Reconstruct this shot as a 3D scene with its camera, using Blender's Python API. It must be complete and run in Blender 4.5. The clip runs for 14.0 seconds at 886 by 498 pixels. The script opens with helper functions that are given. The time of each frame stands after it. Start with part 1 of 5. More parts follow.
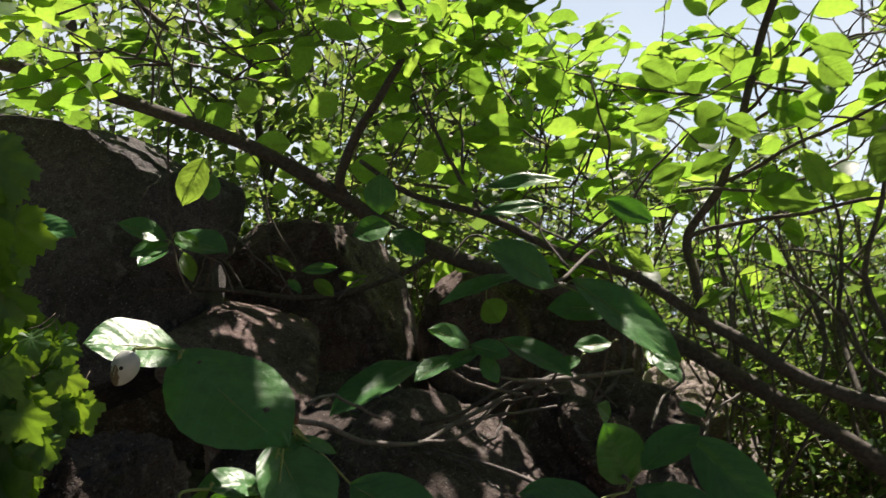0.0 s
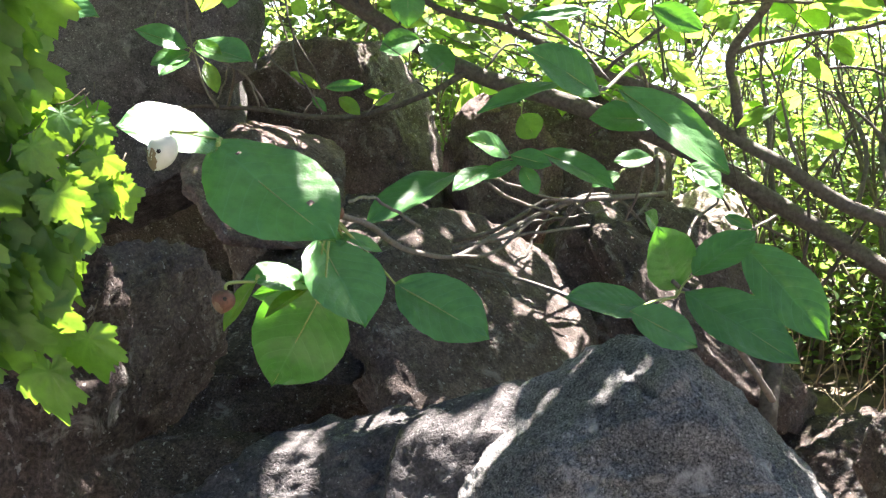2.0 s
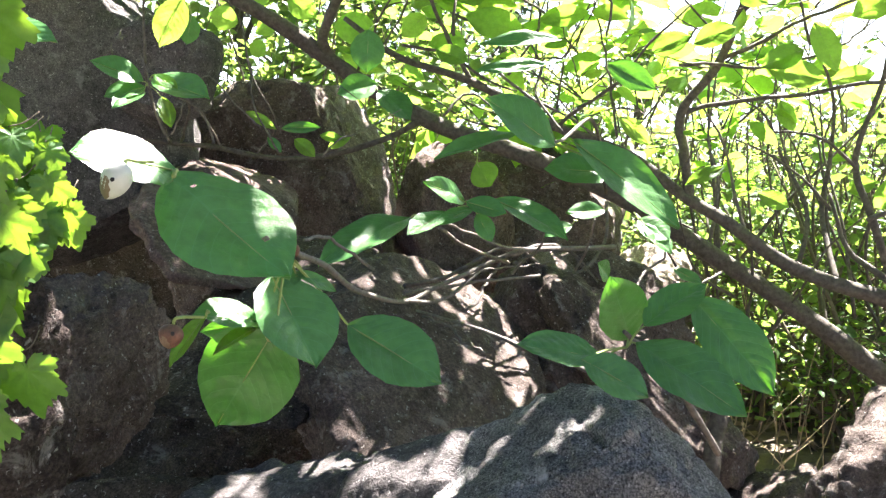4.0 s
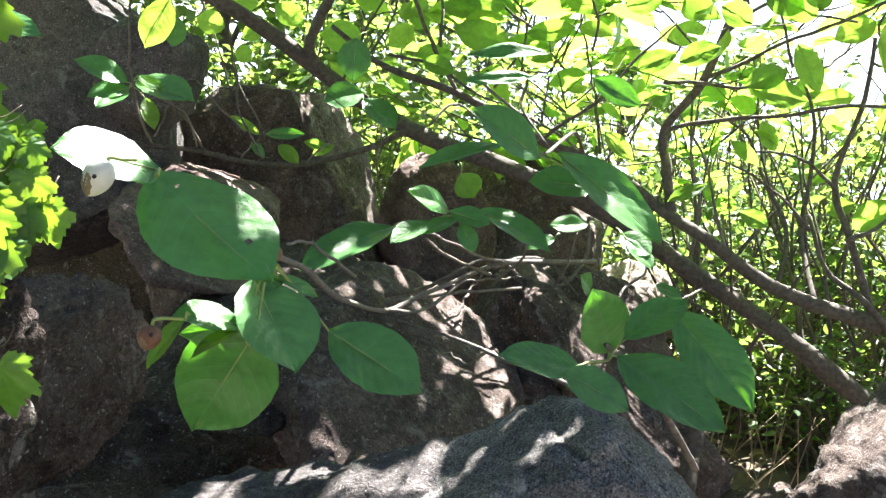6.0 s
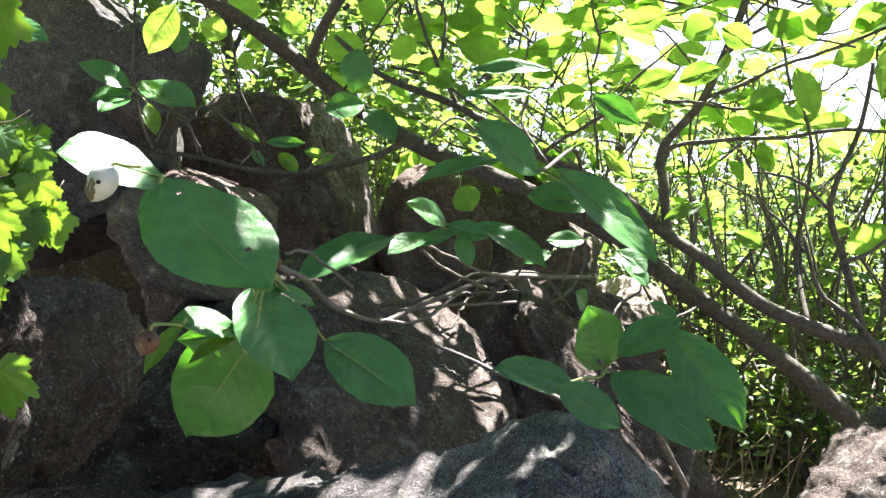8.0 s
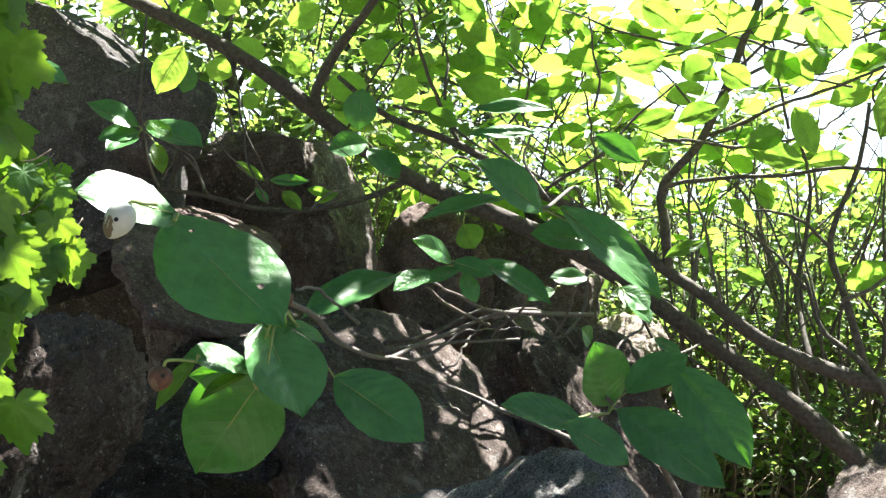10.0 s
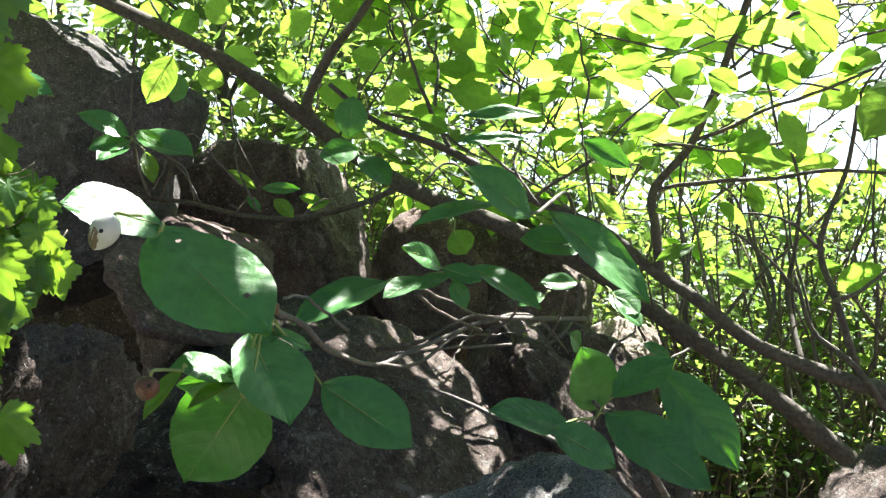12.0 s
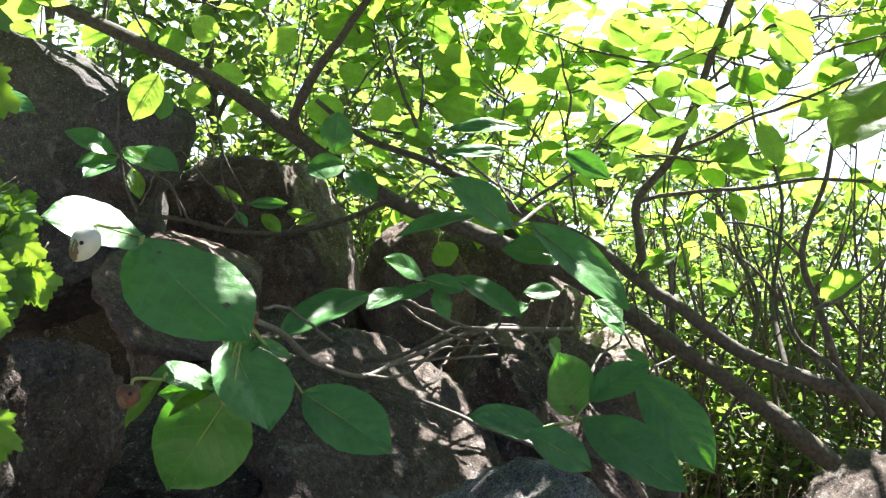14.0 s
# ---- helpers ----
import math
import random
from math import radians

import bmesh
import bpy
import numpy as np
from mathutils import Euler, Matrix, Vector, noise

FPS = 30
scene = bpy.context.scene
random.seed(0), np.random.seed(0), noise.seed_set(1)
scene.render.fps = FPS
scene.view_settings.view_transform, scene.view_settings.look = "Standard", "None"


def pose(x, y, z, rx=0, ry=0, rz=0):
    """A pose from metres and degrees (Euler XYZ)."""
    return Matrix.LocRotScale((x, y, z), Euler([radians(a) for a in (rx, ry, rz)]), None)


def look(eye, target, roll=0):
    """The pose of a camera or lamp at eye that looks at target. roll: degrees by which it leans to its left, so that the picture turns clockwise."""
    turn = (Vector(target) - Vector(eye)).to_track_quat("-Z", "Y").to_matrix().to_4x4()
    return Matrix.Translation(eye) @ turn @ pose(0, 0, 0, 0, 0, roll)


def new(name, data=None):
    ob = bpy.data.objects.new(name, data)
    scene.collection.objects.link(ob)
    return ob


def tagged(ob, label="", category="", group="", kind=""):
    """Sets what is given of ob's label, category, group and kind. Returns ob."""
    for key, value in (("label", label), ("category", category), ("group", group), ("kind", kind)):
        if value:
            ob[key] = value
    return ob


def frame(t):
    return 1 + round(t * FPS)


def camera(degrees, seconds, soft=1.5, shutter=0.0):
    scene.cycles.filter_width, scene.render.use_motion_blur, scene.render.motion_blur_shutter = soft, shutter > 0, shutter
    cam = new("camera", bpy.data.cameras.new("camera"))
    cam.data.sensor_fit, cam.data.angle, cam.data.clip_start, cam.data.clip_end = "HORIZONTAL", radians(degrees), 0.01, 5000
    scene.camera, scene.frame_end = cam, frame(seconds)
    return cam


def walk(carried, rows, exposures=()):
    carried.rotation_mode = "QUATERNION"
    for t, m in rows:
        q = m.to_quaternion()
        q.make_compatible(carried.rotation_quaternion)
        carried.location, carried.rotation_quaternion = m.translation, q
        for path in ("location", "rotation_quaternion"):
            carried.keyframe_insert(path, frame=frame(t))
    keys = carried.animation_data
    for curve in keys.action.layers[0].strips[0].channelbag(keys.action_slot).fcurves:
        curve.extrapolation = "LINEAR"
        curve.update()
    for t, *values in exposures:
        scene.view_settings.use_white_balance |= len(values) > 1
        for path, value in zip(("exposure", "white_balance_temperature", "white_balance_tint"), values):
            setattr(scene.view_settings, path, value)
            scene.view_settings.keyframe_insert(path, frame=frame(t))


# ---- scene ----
cam = camera(56.0, 14.0, soft=1.35, shutter=0.12)
PATH = [
    (0, (0.059, -0.060, 1.366), (-0.117, 1.932, 1.329), -3.6),
    (0.5, (0.028, 0.003, 1.328), (-0.377, 1.949, 1.113), -6.7),
    (1, (0.003, 0.007, 1.305), (-0.340, 1.946, 0.954), -4.9),
    (1.5, (0.014, -0.001, 1.315), (-0.285, 1.926, 0.874), -3.9),
    (2, (0.012, -0.010, 1.314), (-0.222, 1.930, 0.890), -3.4),
    (2.5, (0.011, -0.009, 1.318), (-0.190, 1.939, 0.908), -2.5),
    (3, (-0.007, -0.007, 1.308), (-0.177, 1.951, 0.936), -1.5),
    (3.5, (-0.006, -0.007, 1.303), (-0.137, 1.960, 0.966), -0.9),
    (4, (0.003, -0.007, 1.307), (-0.106, 1.965, 0.992), -0.7),
    (6.5, (-0.005, -0.003, 1.301), (-0.068, 1.975, 1.015), 1.2),
    (7, (-0.010, -0.004, 1.307), (-0.079, 1.974, 1.022), 1.3),
    (7.5, (-0.009, -0.004, 1.300), (-0.076, 1.977, 1.033), 1.6),
    (8, (-0.003, -0.012, 1.305), (-0.057, 1.970, 1.046), 2.5),
    (10.5, (-0.016, -0.024, 1.304), (-0.070, 1.969, 1.150), 2.4),
    (11, (-0.007, -0.024, 1.303), (-0.061, 1.969, 1.152), 2.1),
    (11.5, (-0.002, -0.026, 1.308), (-0.055, 1.967, 1.150), 1.7),
    (12, (-0.002, -0.031, 1.308), (-0.048, 1.963, 1.152), 1.9),
    (12.5, (0.004, -0.033, 1.308), (-0.032, 1.960, 1.150), 2.2),
    (13, (0.009, -0.038, 1.311), (-0.019, 1.956, 1.156), 1.5),
    (13.5, (0.016, -0.048, 1.309), (-0.016, 1.947, 1.169), 1.5),
    (14, (0.019, -0.055, 1.303), (-0.011, 1.942, 1.183), 1.2),
]
EXPOSURES = [(0, -1.92), (0.3, -1.62), (0.5, -1.3), (0.8, -0.68), (1.0, -0.42), (1.5, 0.16), (2.0, 0.50), (2.5, 0.64), (4.0, 0.64), (6.5, 0.25), (8.0, 0.12),
             (10.5, -0.2), (14.0, -0.22)]
BASE_EXPOSURE = 2.85
walk(cam, [(t, look(eye, target, roll)) for t, eye, target, roll in PATH],
     [(t, BASE_EXPOSURE + stops, 6900 if t < 0.6 else 6450 if t < 5 else 6300, 18 if t < 5 else 14 if t < 9 else 11) for t, stops in EXPOSURES])

# ---- sky and sun ----
AZIMUTH, ELEVATION = radians(28), radians(57)
TO_SUN = Vector((math.sin(AZIMUTH) * math.cos(ELEVATION), math.cos(AZIMUTH) * math.cos(ELEVATION), math.sin(ELEVATION)))
world = bpy.data.worlds.new("sky")
scene.world = world
world.use_nodes = True
wn = world.node_tree.nodes
sky = wn.new("ShaderNodeTexSky")
sky.sky_type, sky.sun_disc = "NISHITA", False
sky.sun_elevation, sky.sun_rotation = ELEVATION, AZIMUTH
sky.air_density, sky.dust_density = 1.0, 0.5
world.node_tree.links.new(sky.outputs[0], wn["Background"].inputs[0])
wn["Background"].inputs[1].default_value = 0.021
sun = new("sun", bpy.data.lights.new("sun", "SUN"))
sun.data.energy, sun.data.angle, sun.data.color = 5.0, radians(0.53), (1.0, 0.96, 0.88)
sun.matrix_world = look((0, 0, 30), Vector((0, 0, 30)) - TO_SUN)


# ---- materials ----
def shader(name):
    m = bpy.data.materials.new(name)
    m.use_nodes = True
    n, l = m.node_tree.nodes, m.node_tree.links
    return m, n, l, n["Principled BSDF"]


def noise_node(n, l, scale, detail=6, rough=0.6, where="Object", warp=0.0):
    tc = n.new("ShaderNodeTexCoord")
    t = n.new("ShaderNodeTexNoise")
    t.inputs["Scale"].default_value, t.inputs["Detail"].default_value = scale, detail
    t.inputs["Roughness"].default_value, t.inputs["Distortion"].default_value = rough, warp
    l.new(tc.outputs[where], t.inputs["Vector"])
    return t


def ramp(n, l, source, stops):
    r = n.new("ShaderNodeValToRGB")
    while len(r.color_ramp.elements) < len(stops):
        r.color_ramp.elements.new(0.5)
    for e, (at, c) in zip(r.color_ramp.elements, stops):
        e.position, e.color = at, (*c, 1)
    l.new(source, r.inputs[0])
    return r


def mixed(n, l, fac, a, b, mode="MIX"):
    x = n.new("ShaderNodeMix")
    x.data_type, x.blend_type = "RGBA", mode
    for sock, v in ((x.inputs[0], fac), (x.inputs[6], a), (x.inputs[7], b)):
        if isinstance(v, (int, float)):
            sock.default_value = v
        elif isinstance(v, tuple):
            sock.default_value = (*v, 1)
        else:
            l.new(v, sock)
    return x.outputs[2]


def rock_material(name, dark, light, lichen, lichen_amount, grain=90.0, bump=0.5, speckle=0.35):
    m, n, l, b = shader(name)
    big = noise_node(n, l, 3.5, 7, 0.62, warp=0.6)
    base = ramp(n, l, big.outputs[0], [(0.30, dark), (0.52, tuple((a + c) / 2 for a, c in zip(dark, light))), (0.72, light)])
    fine = noise_node(n, l, grain * 0.8, 5, 0.7)
    speck = ramp(n, l, fine.outputs[0], [(0.36, (1 - speckle, 1 - speckle, 1 - speckle)), (0.5, (0.92, 0.92, 0.92)), (0.64, (1 + speckle, 1 + speckle * 0.97, 1 + speckle * 0.95))])
    col = mixed(n, l, 1.0, base.outputs[0], speck.outputs[0], "MULTIPLY")
    blot = noise_node(n, l, 42.0, 6, 0.7, warp=0.8)
    blotch = ramp(n, l, blot.outputs[0], [(0.34, (0.62, 0.61, 0.60)), (0.5, (1, 1, 1)), (0.68, (1.3, 1.28, 1.27))])
    col = mixed(n, l, 1.0, col, blotch.outputs[0], "MULTIPLY")
    spots = noise_node(n, l, 16.0, 9, 0.72, warp=0.4)
    mask = ramp(n, l, spots.outputs[0], [(0.56, (0, 0, 0)), (0.64, (lichen_amount,) * 3)])
    col = mixed(n, l, mask.outputs[0], col, lichen)
    fleck = noise_node(n, l, grain * 0.5, 3, 0.5)
    pale = ramp(n, l, fleck.outputs[0], [(0.65, (0, 0, 0)), (0.70, (0.8, 0.8, 0.8))])
    col = mixed(n, l, pale.outputs[0], col, lichen)
    pit = ramp(n, l, fleck.outputs[0], [(0.27, (0.75, 0.75, 0.75)), (0.33, (0, 0, 0))])
    col = mixed(n, l, pit.outputs[0], col, tuple(c * 0.3 for c in dark))
    l.new(col, b.inputs["Base Color"])
    b.inputs["Roughness"].default_value = 0.85
    b.inputs["Specular IOR Level"].default_value = 0.15
    crack = n.new("ShaderNodeTexVoronoi")
    crack.feature = "DISTANCE_TO_EDGE"
    crack.inputs["Scale"].default_value = 4.0
    warped = noise_node(n, l, 5.0, 6, 0.6)
    l.new(warped.outputs[1], crack.inputs["Vector"])
    seam = ramp(n, l, crack.outputs[0], [(0.0, (0, 0, 0)), (0.03, (1, 1, 1))])
    middle = noise_node(n, l, 30.0, 10, 0.75)
    add = n.new("ShaderNodeMath")
    add.operation = "MULTIPLY_ADD"
    add.inputs[1].default_value = 0.5
    l.new(fine.outputs[0], add.inputs[0])
    l.new(middle.outputs[0], add.inputs[2])
    add2 = n.new("ShaderNodeMath")
    add2.operation = "MULTIPLY_ADD"
    add2.inputs[1].default_value = 0.25
    l.new(seam.outputs[0], add2.inputs[0])
    l.new(add.outputs[0], add2.inputs[2])
    bn = n.new("ShaderNodeBump")
    bn.inputs["Strength"].default_value, bn.inputs["Distance"].default_value = bump, 0.014
    l.new(add2.outputs[0], bn.inputs["Height"])
    l.new(bn.outputs[0], b.inputs["Normal"])
    return m


def leaf_material(name, top, glow, share=0.45, gloss=0.45, veins=0.0, spread=0.25, per_island=False):
    m, n, l, b = shader(name)
    if per_island:
        rnd = n.new("ShaderNodeNewGeometry").outputs["Random Per Island"]
    else:
        rnd = n.new("ShaderNodeObjectInfo").outputs["Random"]
    vary = ramp(n, l, rnd, [(0.0, (1 - spread, 1 - spread * 0.8, 1 - spread)), (0.5, (1, 1, 1)), (1.0, (1 + spread * 1.4, 1 + spread * 0.7, 1 + spread))])
    mottle = noise_node(n, l, 60.0, 5, 0.65)
    spot = ramp(n, l, mottle.outputs[0], [(0.25, (0.78, 0.78, 0.72)), (0.6, (1.08, 1.06, 1.0))])
    tint = mixed(n, l, 1.0, vary.outputs[0], spot.outputs[0], "MULTIPLY")
    col = mixed(n, l, 1.0, tint, top, "MULTIPLY")
    through_col = mixed(n, l, 1.0, tint, glow, "MULTIPLY")
    if veins:
        uv = n.new("ShaderNodeUVMap")
        uv.uv_map = "leaf"
        sep = n.new("ShaderNodeSeparateXYZ")
        l.new(uv.outputs[0], sep.inputs[0])

        def math_node(op, a, c):
            k = n.new("ShaderNodeMath")
            k.operation = op
            for sock, v in zip(k.inputs, (a, c)):
                if isinstance(v, (int, float)):
                    sock.default_value = v
                else:
                    l.new(v, sock)
            return k.outputs[0]

        side = math_node("ABSOLUTE", math_node("SUBTRACT", sep.outputs[1], 0.5), 0)
        arch = math_node("MULTIPLY", math_node("POWER", math_node("MULTIPLY", side, 2.0), 1.3), 2.2)
        phase = math_node("ADD", math_node("SUBTRACT", math_node("MULTIPLY", sep.outputs[0], 8.5), arch), 0.5)
        saw = math_node("ABSOLUTE", math_node("SUBTRACT", math_node("FRACT", phase, 0), 0.5), 0)
        line = math_node("MAXIMUM", math_node("LESS_THAN", saw, 0.035), math_node("LESS_THAN", side, 0.011))
        fac = math_node("MULTIPLY", line, veins)
        pillow = math_node("POWER", math_node("MULTIPLY", saw, 2.0), 0.6)
        col = mixed(n, l, fac, col, tuple(min(1.0, c * 1.5 + 0.02) for c in top))
        through_col = mixed(n, l, fac, through_col, tuple(c * 0.62 for c in glow))
    l.new(col, b.inputs["Base Color"])
    b.inputs["Roughness"].default_value = gloss
    b.inputs["Specular IOR Level"].default_value = 0.5
    relief = noise_node(n, l, 150.0, 4, 0.6)
    bn = n.new("ShaderNodeBump")
    bn.inputs["Strength"].default_value, bn.inputs["Distance"].default_value = 0.5 if veins else 0.25, 0.002
    if veins:
        rough_face = math_node("ADD", math_node("MULTIPLY", relief.outputs[0], 0.5), math_node("MULTIPLY", mottle.outputs[0], 1.6))
        l.new(math_node("ADD", rough_face, math_node("MULTIPLY", pillow, 0.25)), bn.inputs["Height"])
    else:
        l.new(relief.outputs[0], bn.inputs["Height"])
    l.new(bn.outputs[0], b.inputs["Normal"])
    tr = n.new("ShaderNodeBsdfTranslucent")
    l.new(bn.outputs[0], tr.inputs["Normal"])
    l.new(through_col, tr.inputs[0])
    mx = n.new("ShaderNodeMixShader")
    mx.inputs[0].default_value = share
    l.new(b.outputs[0], mx.inputs[1])
    l.new(tr.outputs[0], mx.inputs[2])
    l.new(mx.outputs[0], n["Material Output"].inputs[0])
    return m


def plain_material(name, a, c, scale=40.0, rough=0.8, bump=0.3, distance=0.004, stretch=None):
    m, n, l, b = shader(name)
    t = noise_node(n, l, scale, 8, 0.65)
    if stretch:
        mp = n.new("ShaderNodeMapping")
        mp.inputs["Scale"].default_value = stretch
        l.new(n["Texture Coordinate"].outputs["Object"], mp.inputs[0])
        l.new(mp.outputs[0], t.inputs["Vector"])
    r = ramp(n, l, t.outputs[0], [(0.3, a), (0.7, c)])
    l.new(r.outputs[0], b.inputs["Base Color"])
    b.inputs["Roughness"].default_value = rough
    bn = n.new("ShaderNodeBump")
    bn.inputs["Strength"].default_value, bn.inputs["Distance"].default_value = bump, distance
    l.new(t.outputs[0], bn.inputs["Height"])
    l.new(bn.outputs[0], b.inputs["Normal"])
    return m


ROCK_GREY = rock_material("grey_granite", (0.094, 0.093, 0.090), (0.295, 0.290, 0.281), (0.50, 0.49, 0.47), 0.60, 420.0, 0.7, 0.8)
ROCK_SLATE = rock_material("dark_slate_granite", (0.062, 0.057, 0.056), (0.172, 0.160, 0.157), (0.36, 0.35, 0.34), 0.35, 260.0, 0.7, 0.4)
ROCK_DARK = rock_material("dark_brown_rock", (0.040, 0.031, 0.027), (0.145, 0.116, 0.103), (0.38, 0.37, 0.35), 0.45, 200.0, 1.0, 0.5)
ROCK_BROWN = rock_material("brown_rock", (0.066, 0.052, 0.045), (0.240, 0.194, 0.174), (0.42, 0.41, 0.39), 0.45, 200.0, 1.0)
ROCK_RED = rock_material("reddish_rock", (0.085, 0.058, 0.052), (0.28, 0.215, 0.195), (0.40, 0.38, 0.35), 0.3, 180.0, 0.8)
ROCK_PALE = rock_material("pale_rock", (0.25, 0.20, 0.18), (0.50, 0.43, 0.39), (0.5, 0.48, 0.45), 0.4, 150.0, 0.7)
LEAF = leaf_material("magnolia_leaf", (0.074, 0.205, 0.066), (0.14, 0.46, 0.020), 0.22, 0.34, veins=0.45, spread=0.12)
LEAF_UP = leaf_material("crown_leaf", (0.075, 0.170, 0.058), (0.29, 0.52, 0.056), 0.64, 0.42, veins=0.3, spread=0.25)
LEAF_MASS = leaf_material("crown_leaf_mass", (0.075, 0.170, 0.058), (0.29, 0.52, 0.056), 0.64, 0.45, spread=0.3, per_island=True)
# darker, less translucent leaf, only for the unseen shading leaves overhead
LEAF_BLOCKER = leaf_material("unseen_shade_leaf", (0.050, 0.095, 0.040), (0.10, 0.16, 0.04), 0.22, 0.45, spread=0.3, per_island=True)
LEAF_BUSH = leaf_material("bush_leaf", (0.052, 0.115, 0.040), (0.265, 0.43, 0.075), 0.44, 0.5, spread=0.4, per_island=True)
LEAF_DARK = leaf_material("conifer_leaf", (0.035, 0.065, 0.035), (0.05, 0.09, 0.03), 0.25, 0.6, spread=0.3, per_island=True)
IVY = leaf_material("ivy_leaf", (0.072, 0.180, 0.045), (0.25, 0.45, 0.03), 0.38, 0.45, spread=0.22)
STALK = plain_material("green_stalk", (0.20, 0.28, 0.07), (0.30, 0.36, 0.12), 60.0, 0.5, 0.1)
BARK = plain_material("grey_brown_bark", (0.05, 0.042, 0.034), (0.155, 0.135, 0.112), 70.0, 0.85, 0.6, 0.004)
TWIG = plain_material("pale_twig_bark", (0.075, 0.063, 0.053), (0.20, 0.178, 0.158), 90.0, 0.8, 0.5, 0.002)
STEM = plain_material("thin_stem_bark", (0.07, 0.055, 0.04), (0.17, 0.14, 0.10), 60.0, 0.85, 0.4)
PETAL = plain_material("white_bud_petal", (0.46, 0.50, 0.42), (0.68, 0.69, 0.62), 35.0, 0.5, 0.1)
SEPAL = plain_material("brown_bud_scale", (0.06, 0.026, 0.018), (0.20, 0.095, 0.055), 90.0, 0.6, 0.2)
SPOT = plain_material("dark_bud_spot", (0.02, 0.018, 0.015), (0.04, 0.035, 0.03), 80.0, 0.8)
SOIL = plain_material("soil_and_litter", (0.045, 0.036, 0.026), (0.15, 0.115, 0.085), 9.0, 0.95, 0.8, 0.03)
GRASS_DRY = plain_material("dry_stalks", (0.22, 0.15, 0.09), (0.42, 0.33, 0.22), 30.0, 0.9)
LITTER = plain_material("dead_leaf", (0.13, 0.085, 0.05), (0.33, 0.25, 0.17), 30.0, 0.85)


# ---- builders ----
def mesh_object(name, verts, faces, material, parent=None, smooth=True, uvs=None):
    me = bpy.data.meshes.new(name)
    me.from_pydata([tuple(v) for v in verts], [], faces)
    if uvs is not None:
        layer = me.uv_layers.new(name="leaf")
        for loop in me.loops:
            layer.data[loop.index].uv = uvs[loop.vertex_index]
    me.materials.append(material)
    if smooth:
        me.polygons.foreach_set("use_smooth", [True] * len(me.polygons))
    ob = new(name, me)
    if parent is not None:
        ob.parent = parent
    return ob


def empty(name, at, label, category, group="", kind=""):
    ob = new(name)
    ob.empty_display_size = 0.05
    ob.location = at
    bpy.context.view_layer.update()
    return tagged(ob, label, category, group, kind)


def under(ob, parent):
    """Parent a part whose mesh is in world coordinates."""
    ob.parent = parent
    ob.matrix_parent_inverse = Matrix.Translation(parent.location).inverted()
    return ob


def boulder(centre, size, turn, seed, material, label, planes=(), rough=0.06, detail=6, square=0.75, cracks=(), back=0.0, facets=12, chips=0.6, pits=0.0, bite=0.86, keen=0.93):
    """A rock: a squared ellipsoid broken by planes (normal, share of the half size), then chipped, cracked and worn."""
    size = (size[0], size[1] + back, size[2])
    bm = bmesh.new()
    bmesh.ops.create_icosphere(bm, subdivisions=detail, radius=1.0)
    rnd = random.Random(seed)
    shift = Vector((rnd.uniform(-50, 50), rnd.uniform(-50, 50), rnd.uniform(-50, 50)))
    cuts = [(Vector(n).normalized(), d) for n, d in planes]
    for k in range(facets):
        n = Vector((rnd.gauss(0, 1), rnd.gauss(0, 1), rnd.gauss(0, 1))).normalized()
        cuts.append((n, rnd.uniform(bite, bite + 0.18)))
    mean = (size[0] + size[1] - back + size[2]) / 3
    for v in bm.verts:
        p = Vector([math.copysign(abs(c) ** square, c) for c in v.co])
        p *= 1 + 0.13 * noise.fractal(p * 0.9 + shift, 0.9, 2.1, 3)
        for n, d in cuts:
            over = p.dot(n) - d
            if over > 0:
                p -= n * over * keen
        q = Vector((p.x * size[0], p.y * size[1], p.z * size[2]))
        u = q / mean
        ridge = noise.ridged_multi_fractal(u * 1.3 + shift, 0.9, 2.2, 5, 0.9, 2.0)
        small = noise.fractal(u * 5.0 + shift, 0.7, 2.2, 6)
        bend = noise.fractal(u * 1.5 + shift, 0.8, 2.0, 3)
        strata = noise.noise(Vector((u.x * 1.5, u.y * 1.5, u.z * 9.0 + 3.0 * bend)) + shift)
        warp = Vector((small, bend, -small)) * 0.18
        near, _ = noise.voronoi(u * 2.6 + warp + shift)
        edge = min(1.0, (near[1] - near[0]) * 4.0)
        step = near[0] - 0.4
        way = p.normalized()
        q += way * mean * rough * (0.6 * (ridge - 1.0) + 0.5 * small + 0.35 * strata + chips * (0.22 * (edge - 1.0) + 0.3 * step))
        if pits:
            hollow = noise.voronoi(Vector((u.x * 11, u.y * 11, u.z * 7)) + warp * 3 + shift)[0][0]
            patch = max(0.0, noise.noise(u * 2.6 + shift) + 0.25)
            q -= way * mean * pits * patch * max(0.0, 0.42 - hollow)
        for a, c, width, depth in cracks:
            a, c = Vector(a), Vector(c)
            s = max(0.0, min(1.0, (q - a).dot(c - a) / (c - a).length_squared))
            d = (q - a.lerp(c, s)).length
            if d < 3 * width:
                q -= way * depth * (0.4 + 0.6 * math.sin(math.pi * s)) * math.exp(-(d / width) ** 2)
        v.co = q
    me = bpy.data.meshes.new("boulder")
    bm.to_mesh(me)
    bm.free()
    me.materials.append(material)
    me.polygons.foreach_set("use_smooth", [True] * len(me.polygons))
    ob = new("boulder", me)
    ob.matrix_world = pose(centre[0], centre[1] + back, centre[2], *turn)
    return tagged(ob, label, "boulder", "boulders of the slope")


